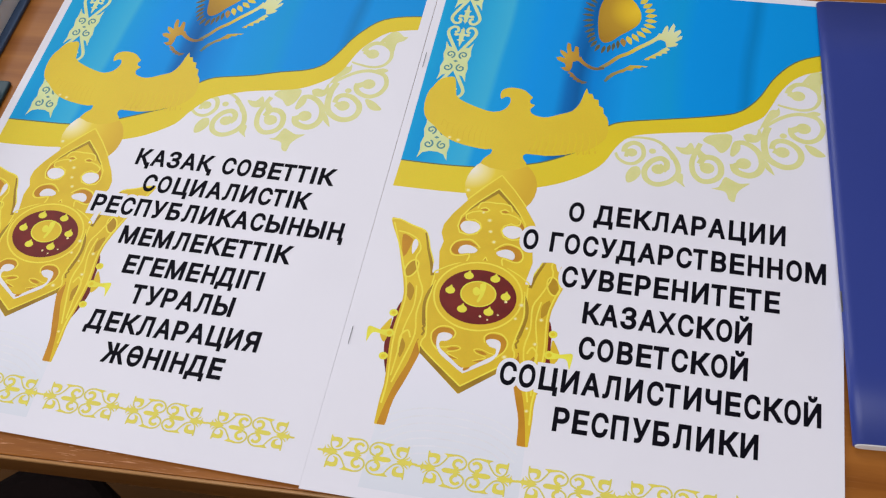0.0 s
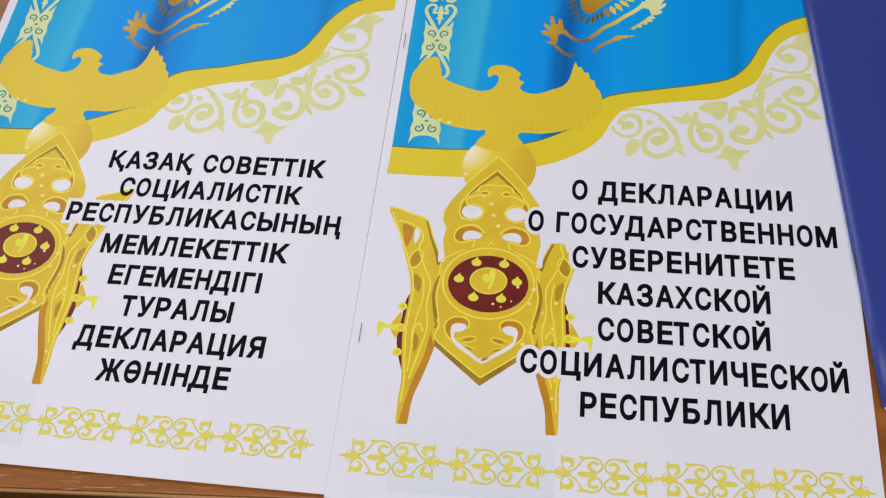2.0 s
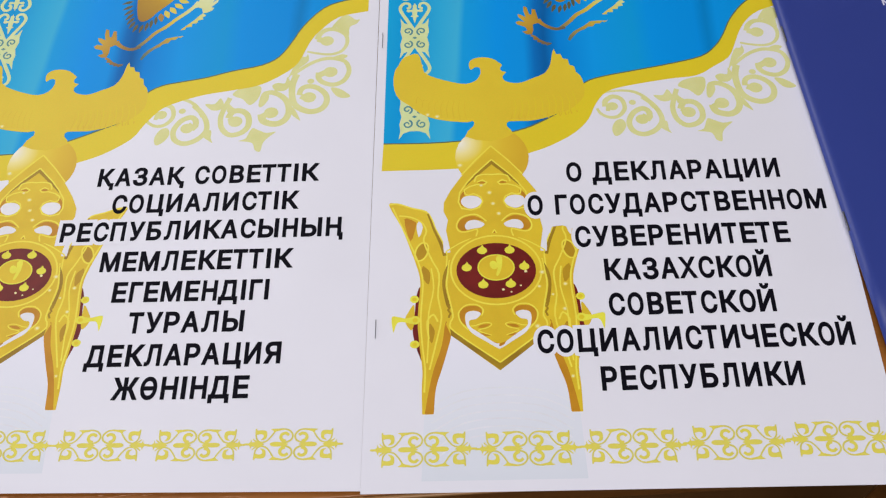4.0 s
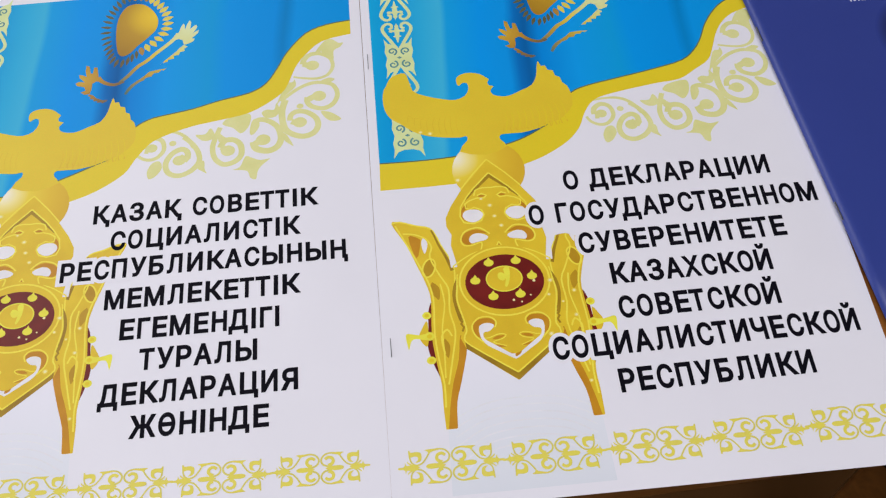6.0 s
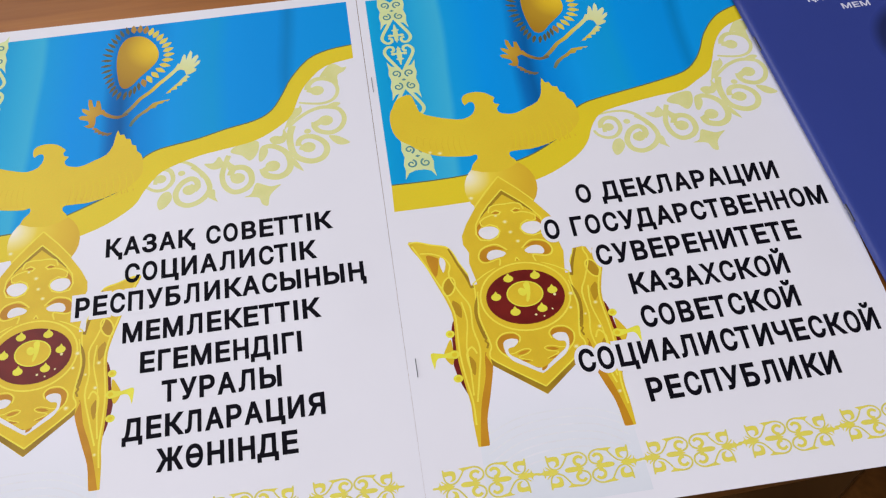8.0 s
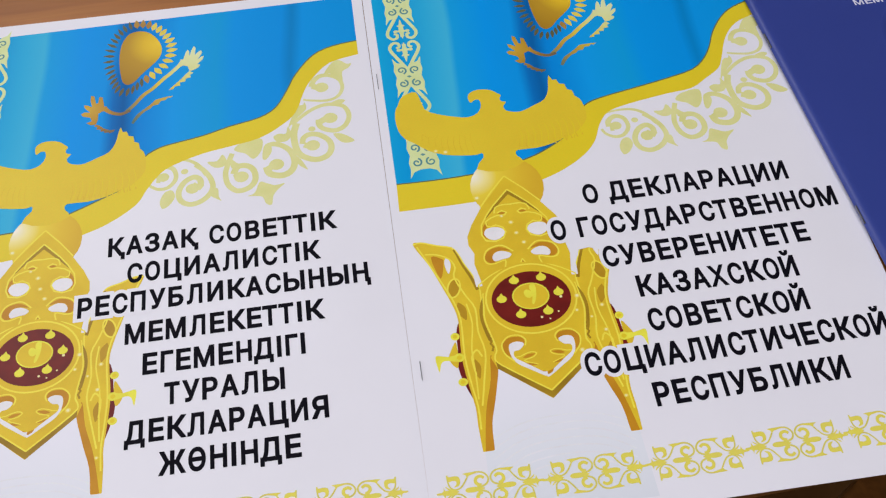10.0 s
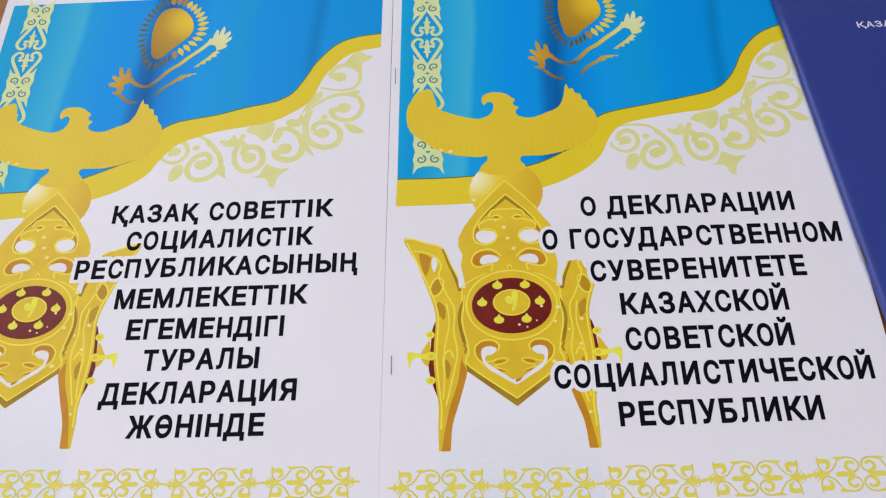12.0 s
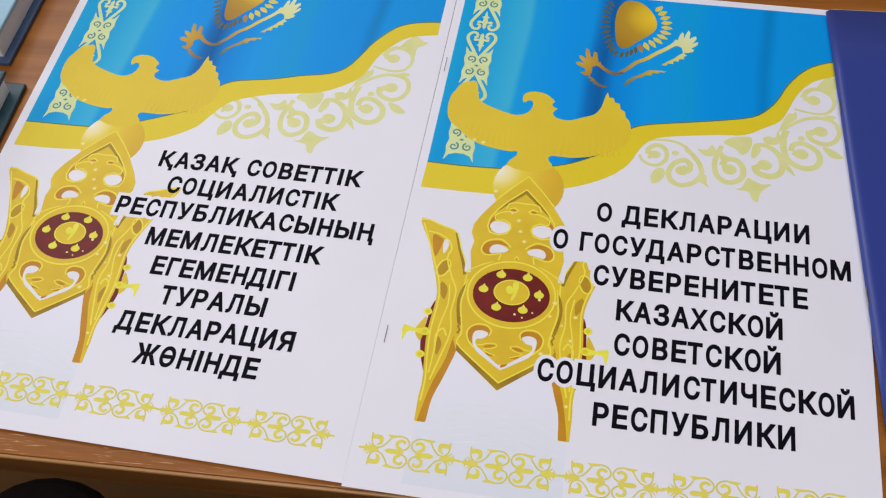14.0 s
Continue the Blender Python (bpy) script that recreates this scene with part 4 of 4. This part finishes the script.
def lace(cover, put):
    """Round scrolls with a bulb at the heart, leaves and a flower between them."""
    p = Print(put)
    for pts, w0, w1 in (
            ([(111.2, 186.6), (111.6, 190.1), (115.2, 192.6), (119.2, 190.8), (120.3, 185.3), (117.1, 180.8), (112.7, 180.1), (108.8, 182.4), (107.2, 185.6)], 2.6, 1.2),
            ([(112, 195.4), (118.9, 196.2), (125.5, 195.3), (130.6, 191.6), (134.4, 185.4)], 0.9, 2.0),
            ([(131.6, 179.2), (131.4, 183.0), (128.6, 185.0), (124.2, 182.6), (121.6, 177.2), (122.9, 171.9), (127.7, 169.7), (133.4, 172.0), (137.0, 177.1), (136.3, 182.7), (133.2, 188.1), (129.2, 192.1)], 2.6, 2.2),
            ([(146.6, 184.2), (148.6, 188.2), (153.0, 188.3), (156.1, 184.9), (156.4, 179.2), (153.2, 175.4), (148.1, 174.5), (144.2, 178.3), (143.0, 184.4), (144.1, 189.9), (146.3, 196.4)], 2.8, 2.2),
            ([(162.0, 186.4), (163.4, 182.2), (168.9, 180.5), (173.2, 182.6), (175.0, 187.4), (173.7, 193.6), (170.2, 197.6), (165.8, 199.5), (162.3, 198.6)], 3.2, 2.4),
            ([(179.2, 197.6), (179.9, 201.0), (182.7, 202.9), (187.2, 202.2), (191.6, 198.3), (192.6, 193.5), (190.4, 189.3), (185.8, 187.6), (181.2, 188.9), (177.4, 192.1), (175.8, 197.5), (175.6, 204.5), (177.2, 210.6)], 2.4, 3.0),
            ([(187.8, 211.4), (187.8, 208.2), (190.1, 205.3), (195.4, 203.8), (200.2, 206.4), (202.4, 212.1), (200.6, 217.7), (196.6, 219.8), (191.2, 220.3), (185.5, 218.4), (179.9, 214.5), (175.0, 209.8)], 2.6, 1.6),
            ([(185.6, 232.6), (186.9, 236.2), (190.2, 239.0), (195.1, 238.8), (199.6, 235.4), (200.6, 229.9), (198.0, 224.9), (192.7, 222.9), (185.8, 223.7), (181.2, 224.9)], 2.6, 1.0)):
        p.line(curve(pts, False, 4), 1.12 * w0, 1.12 * w1)
    for x, y, r in ((114.6, 186.7, 2.7), (127.8, 178.5, 3.1), (124.3, 188.8, 1.7), (150.2, 182.2, 3.4), (166.6, 187.2, 3.5), (184.0, 196.2, 3.4), (193.4, 211.7, 3.5), (184.2, 206.1, 1.7), (190.6, 231.6, 3.4)):
        p.fill(oval(x, y, r, r * 0.92, 0, 16))
    for x0, y0, x1, y1, w in ((112.6, 187.6, 112.2, 183.8, 2.0), (128, 181, 132, 178, 2.6), (147.2, 184.4, 151, 181, 3.0), (162.6, 185, 167, 188, 3.4), (180, 197, 184, 195, 3.2), (188.4, 210, 193, 212.6, 3.4), (186, 233, 190, 231, 3.4)):
        p.line([(x0, y0), (x1, y1)], w)
    for pts in ([(113.2, 173.3), (115.3, 177.9), (118.6, 178.8), (120.0, 174.9), (117.4, 170.4), (114.2, 169.0)],
                [(135.6, 175.4), (138.5, 177.5), (139.6, 176.1), (139.7, 172.5), (140.8, 169.9), (138.5, 171.4), (136.5, 172.9)],
                [(152.7, 170.9), (156.0, 172.3), (158.4, 178.1), (161.5, 177.1), (165.4, 175.4), (169.9, 176.0), (166.6, 172.8), (164.3, 169.4), (163.5, 164.7), (160.9, 165.6), (159.5, 169.4), (156.4, 170.4)],
                [(134.7, 192.9), (139.2, 192.9), (141.8, 196.4), (143.9, 191.6), (141.8, 189.2), (137.9, 189.3)],
                [(149.9, 201.7), (156.6, 203.6), (160.5, 203.0), (160.4, 197.9), (158.4, 193.7), (155.7, 192.0), (152.4, 195.5), (149.0, 197.0), (147.2, 198.7)],
                [(145.8, 193.0), (147.8, 191.1), (150.4, 189.4), (153.5, 189.3), (149.6, 187.0), (145.7, 188.0)],
                [(161.2, 198.8), (163.9, 199.8), (164.8, 195.5), (162.0, 190.8), (160.2, 191.8)],
                [(165.9, 204.0), (168.6, 205.4), (171.8, 205.0), (172.8, 209.1), (174.5, 204.6), (172.5, 200.7), (168.4, 200.2), (166.6, 201.5)],
                [(177.4, 220.3), (180.8, 221.6), (181.7, 223.3), (182.3, 218.9), (178.5, 214.7), (175.1, 210.9), (172.8, 207.7)],
                [(176.0, 190.6), (178.0, 188.6), (180.8, 182.5), (179.0, 183.5), (176.5, 186.1)],
                [(194.0, 201.9), (198.0, 201.4), (201.8, 198.8), (203.7, 196.4), (200.2, 195.5), (196.8, 197.0)],
                [(193.9, 220.6), (198.2, 222.9), (201.4, 221.7), (197.9, 219.3)],
                [(192.4, 240.5), (197.1, 247.6), (200.6, 248.3), (204.0, 245.5), (206.3, 245.5), (204.7, 242.7), (201.4, 240.4), (201.2, 234.4), (198.6, 237.0), (195.2, 240.2)]):
        p.fill(curve(pts, True, 3))
    p.lay("lace_ornament_print", M_LACE, cover, 1.8, "pale olive scroll ornament under the yellow band")


def border(cover, centres, tall, put):
    for cx, cy, w in centres:
        solid, fine = Print(put), Print(put)
        k = w / 40.6
        q = tall / 14.4
        for sx in (-1, 1):
            for sy in (-1, 1):
                f = lambda pts: [(cx + sx * x * k, cy + sy * y * q) for x, y in pts]
                # round scroll with a hooked end and a leaf along its top
                fine.line(f(curve([(7.6, 6.5), (4.8, 6.9), (2.1, 6.3), (0.5, 4.2), (1.1, 2.0), (3.2, 0.9), (5.0, 1.2)], False, 4)), 0.62, 0.8)
                solid.line(f(curve([(2.1, 4.1), (3.4, 5.0), (5.0, 4.5), (5.5, 3.0), (4.7, 1.8), (3.4, 1.3)], False, 4)), 1.15, 1.4)
                solid.fill(f(curve([(3.6, 6.8), (6.4, 7.1), (10.0, 6.9), (8.9, 6.2), (8.4, 5.0), (7.6, 5.8), (5.6, 6.3)], True, 3)))
                # stem that swings out to the corner
                fine.line(f(curve([(8.5, 5.2), (9.8, 3.2), (11.5, 1.4), (13.8, 0.9), (15.5, 2.3), (16.0, 4.4), (16.1, 7.1)], False, 4)), 0.62)
                solid.fill(f(curve([(16.2, 7.0), (15.4, 6.3), (13.2, 6.4), (11.6, 5.8), (11.3, 4.0), (11.9, 2.4), (13.9, 1.9), (12.9, 3.0), (12.9, 4.2), (14.2, 4.6), (15.8, 4.4)], True, 3)))
                solid.fill(f([(17.1, 0.3), (17.5, 1.2), (18.0, 2.3), (18.1, 1.1), (18.9, 0.3)]))
                solid.line(f(curve([(13.0, 0.5), (15.0, 0.9), (16.6, 1.9), (17.2, 2.6)], False, 3)), 0.9, 0.3)
            g = lambda pts: [(cx + sx * x * k, cy + y * q) for x, y in pts]
            solid.fill(g(curve([(2.2, 0), (3.4, 0.55), (6.2, 1.05), (8.8, 0.95), (9.8, 0.3), (9.8, -0.3), (8.8, -0.95), (6.2, -1.05), (3.4, -0.55)], True, 3)))
            solid.fill(g(curve([(12.2, 0), (14.4, 0.9), (17, 1.0), (18.4, 0.5), (20.6, 0.38), (20.6, -0.38), (18.4, -0.5), (17, -1.0), (14.4, -0.9)], True, 3)))
        fine.lay("border_scroll_print", M_SCROLL, cover, 17, "", True)
        solid.lay("border_motif_print", M_BORDER, cover, 18, "yellow scroll motif along the foot", True)


def cover_art(cover, upper, lower, put_strip, put_sun, put_tower, put_lace, corners, centres, tall):
    """corners: the flag's upper edge, left and right ends."""
    up = curve(upper, False, 3)
    flag = Print().fill(up + [corners[1], corners[0]])
    flag.lay("flag_print", M_FLAG, cover, 1, "sky blue flag with soft folds")
    shadow = Print()
    shadow.line([(x, y + 0.2) for x, y in up], 1.0)
    shadow.lay("band_outline_print", M_UMBER, cover, 2)
    lo = curve(lower, False, 3)
    Print().fill(lo + up[::-1]).lay("band_print", M_BAND, cover, 5.15, "yellow wavy band along the flag")
    ornament_strip(cover, put_strip)
    sun_and_eagle(cover, put_sun, corners[1][1] - 1.5)
    lace(cover, put_lace)
    foot = Print(put_tower)
    foot.fill([(36, 67), (32, 54), (29, 42), (24.5, 36), (23.2, 5), (87.6, 5), (86.6, 36), (82, 42), (79, 54), (75, 67), (55.7, 51)])
    foot.lay("foot_print", M_DRUM, cover, 1, "faint grey drum below the monument")
    steps = Print(put_tower)
    for k in range(7):
        steps.line(curve([(26 + 0.6 * k, 36 - 3.6 * k), (40, 42 - 3.4 * k), (AXIS, 43.6 - 3.3 * k), (72, 42 - 3.4 * k), (85.4 - 0.6 * k, 36 - 3.6 * k)], False), 0.7)
    steps.lay("foot_print", M_MIST, cover, 2)
    monument(cover, put_tower)
    border(cover, centres, tall, lambda x, y: (x, y))


def title(cover, lines, cap):
    for body, halo, x0, x1, y, slope, *bow in lines:
        text_line(cover, "title_letter", body, x0, x1, y, cap, M_TEXT, 20, halo=halo, slope=slope, bow=sum(bow))


THICK = 0.0012
right, right_cover = booklet("booklet", "white booklet with Russian title and golden monument, on the table", [(-0.2, 0), (211.4, 0), (210.8, 297), (2.9, 297)], THICK, pose(0, 0, TOP + 0.0002))
same = lambda x, y: (x, y)
cover_art(right_cover, BAND_UP, BAND_LO, same, lambda x, y: (1.04 * x + 4.3, y + 22 - 0.145 * x), lambda x, y: (x + 0.15, y - 0.4), same, ((7.4, 292.6), (206, 293)), [(24.2, 17.5, 41), (65.3, 17.2, 41), (106.3, 17.4, 41), (146.9, 18, 41), (187.3, 18.8, 41)], 14.4)
title(right_cover, (("О ДЕКЛАРАЦИИ", "", 89.8, 186.5, 143.5, 0.002, 0.8), ("О ГОСУДАРСТВЕННОМ", "О ГОСУ", 71.2, 204.0, 125.8, 0.003, 0.35), ("СУВЕРЕНИТЕТЕ", "С", 91.2, 185.0, 108.7, 0.004), ("КАЗАХСКОЙ", "", 102.5, 173.9, 91.8, 0.005),
                    ("СОВЕТСКОЙ", "", 102.8, 172.9, 74.8, 0.006), ("СОЦИАЛИСТИЧЕСКОЙ", "СОЦ", 71.6, 202.4, 58, 0.008, 1.05), ("РЕСПУБЛИКИ", "", 96.5, 178.3, 40.8, 0.010, 0.25)), 10.8)
Print().fill([(78.4, 137), (105, 137), (105, 121), (93, 117.4), (86, 120.2), (81.2, 119.6), (80.4, 116.4), (78.0, 117.6)]).lay("title_halo", M_PAPER, right_cover, 18.6)
staple(right, 4.2, 66.4, 75, THICK + 0.0003)
staple(right, 4.3, 226.8, 236.6, THICK + 0.0003)

left, left_cover = booklet("booklet", "white booklet with Kazakh title and golden monument, on the table", [(-0.5, 0), (207.4, 0), (206.5, 298.6), (-0.5, 294.4)], THICK, pose(-0.2076, 0.0038, TOP + 0.00024, 0, 0, -0.72))
put_tower = lambda x, y: (0.947 * x - 0.4, 0.962 * y + 3.1)
put_lace = lambda x, y: (1.011 * x - 11.4, 1.018 * y - 5.0)


cover_art(left_cover, BAND_UP_L, BAND_LO_L, lambda x, y: (0.97 * x - 1.0, y - 4.8), same, put_tower, put_lace, ((4, 286.4), (201.2, 292.4)), [(103.5 - 38.3 * k, 19.2, 38.3) for k in (2, 1, 0)] + [(141.8, 19, 38.3), (180.2, 19.2, 38.3)], 13.2)
title(left_cover, (("ҚАЗАҚ СОВЕТТІК", "", 80.7, 182.3, 143.6, 0.02, -1.1), ("СОЦИАЛИСТІК", "", 89.5, 174, 128.8, 0.018), ("РЕСПУБЛИКАСЫНЫҢ", "РЕСП", 68.9, 194.8, 113.8, 0.016, -1.0), ("МЕМЛЕКЕТТІК", "", 89.4, 173.6, 98.4, 0.016, -0.9),
                   ("ЕГЕМЕНДІГІ", "", 97.1, 164.5, 83.2, 0.014), ("ТУРАЛЫ", "", 106.1, 155.2, 68.4, 0.014), ("ДЕКЛАРАЦИЯ", "", 90.6, 172.1, 53, 0.014), ("ЖӨНІНДЕ", "", 104.4, 160.2, 38.3, 0.010)), 10.1)


# ---- blue booklet, its spine on the edge of the white one ----
def blue_booklet():
    foot, head = Vector((0.2137, 0.053, TOP + 0.00155)), Vector((0.1982, 0.2898, TOP + 0.00155))
    ey = (head - foot).normalized()
    side = Vector((1, 0.065, -0.0080))
    ex = (side - ey * ey.dot(side)).normalized()
    ez = ex.cross(ey)
    m = Matrix((ex, ey, ez)).transposed().to_4x4()
    m.translation = foot
    b = thing("booklet", "navy blue stapled booklet lying half on the white booklet", "booklet", m, "stapled booklets")
    W, H, th = 0.168, 0.240, 0.0046
    fold = 0.0045  # how far the cover slopes before it turns at the spine

    # cover folded round the spine
    def shell(r, inset, name, mat, label=""):
        bm = bmesh.new()
        lead = th / 2 - r + max(0.0, -inset)
        flat = [W - inset - (W - inset - fold) * k / 6 for k in range(7)]
        prof = [(x, 0) for x in flat] + [(lead + (fold - lead) * (1 - math.sin(a)), r - r * math.cos(a)) for a in [math.pi * k / 12 for k in range(1, 12)]] + [(x, 2 * r) for x in flat[::-1]]
        off = th / 2 - r
        rows = []
        for j in range(7):
            y = inset + (H - 2 * inset) * j / 6
            rows.append([bm.verts.new((x, y, z + off)) for x, z in prof])
        for lo, hi in zip(rows, rows[1:]):
            for k in range(len(prof) - 1):
                bm.faces.new((lo[k], lo[k + 1], hi[k + 1], hi[k]))
            bm.faces.new((lo[-1], lo[0], hi[0], hi[-1]))
        bm.faces.new(rows[0][::-1])
        bm.faces.new(rows[-1])
        bmesh.ops.recalc_face_normals(bm, faces=bm.faces[:])
        for f in bm.faces:
            f.smooth = len(f.verts) == 4
        return part(name, bm, mat, b, label)

    shell(th / 2 - 0.0003, -0.0005, "page_block", M_PAGES)
    cover = shell(th / 2, 0.0, "cover", M_NAVY)
    cover["sheet_top"] = th
    for y in (64.4, 174.3):
        part("staple", box_bm(-0.0002, (y - 5) * MM, th * 0.56, 0.0006, (y + 5) * MM, th * 0.72, 0.0001), M_STEEL, b, "dull steel wire staple")
    for body, x0, x1, y, cap in (("ҚАЗАҚС", 37.4, 63.6, 196.0, 4.1), ("МЕМ", 53.2, 68.6, 187.4, 4.0)):
        text_line(cover, "title_letter", body, x0, x1, y, cap, M_SILVER, 6, bold=0.03, slope=-0.03)
    # Dark round patch on the cover, fading to its navy at the rim.
    oval_tone = radial_ink("dark_navy_patch", 88, 158, 31, [(0.0, (0.010, 0.016, 0.07, 1)), (0.8, (0.014, 0.022, 0.10, 1)), (1.0, (0.032, 0.052, 0.265, 1))])
    Print().fill(oval(88, 158, 31, 31, 0, 40)).lay("dark_oval_patch", oval_tone, cover, 4, "dark round patch fading into the navy")
    return b


blue_booklet()


def hardback(name, label, m, w, h, thick, top_mat, low_mat, over, group="hardback books"):
    """Boards, page block and spine; the fore-edge faces +x, the boards reach past the pages by over."""
    b = thing(name, label, "book", m, group)
    part("back_board", box_bm(-w, -h, 0, 0, 0, 0.0026, 0.0007), low_mat, b)
    part("page_block", box_bm(-w + 0.003, -h + over, 0.0026, -over - 0.0004, -over, thick - 0.0024), M_PAGES, b)
    part("front_board", box_bm(-w, -h + 0.002, thick - 0.0024, -over + 0.0005, -0.002, thick, 0.0007), top_mat, b)
    part("spine", box_bm(-w - 0.002, -h, 0, -w, 0, thick, 0.0006), low_mat, b)
    return b


hardback("book", "light blue hardback book with dark blue lower board", pose(-0.2262, 0.400, TOP + 0.0002, 0, 0, 0.3), 0.14, 0.199, 0.0165, M_LBLUE, M_DBLUE, 0.0042)
hardback("book", "dark teal hardback book with white page edges", pose(-0.2105, 0.1885, TOP + 0.0002, 0, 0, 1.0), 0.14, 0.205, 0.014, M_TEAL, M_TEAL, 0.0062)


def chair(m, label):
    """A dark upholstered stool-like chair pushed under the table, one rounded corner showing."""
    c = thing("chair", label, "chair", m, "chairs")
    bm = box_bm(-0.2, -0.2, 0.42, 0.2, 0.2, 0.475)
    upright = [e for e in bm.edges if abs(e.verts[0].co.z - e.verts[1].co.z) > 0.01]
    bmesh.ops.bevel(bm, geom=upright, offset=0.06, segments=6, profile=0.5, affect="EDGES")
    rim = [e for e in bm.edges if all(abs(v.co.z - 0.475) < 1e-5 for v in e.verts)]
    bmesh.ops.bevel(bm, geom=rim, offset=0.015, segments=3, profile=0.5, affect="EDGES")
    part("seat", bm, M_BLACK, c, "black padded seat")
    for x in (-0.15, 0.115):
        for y in (-0.15, 0.115):
            part("leg", box_bm(x, y, 0, x + 0.035, y + 0.035, 0.4202, 0.003), M_WOODDARK, c)


chair(pose(-0.232, -0.180, 0, 0, 0, -40), "black padded chair standing at the table's front")
chair(pose(0.430, 0.330, 0, 0, 0, 38), "black padded chair pushed under the table")
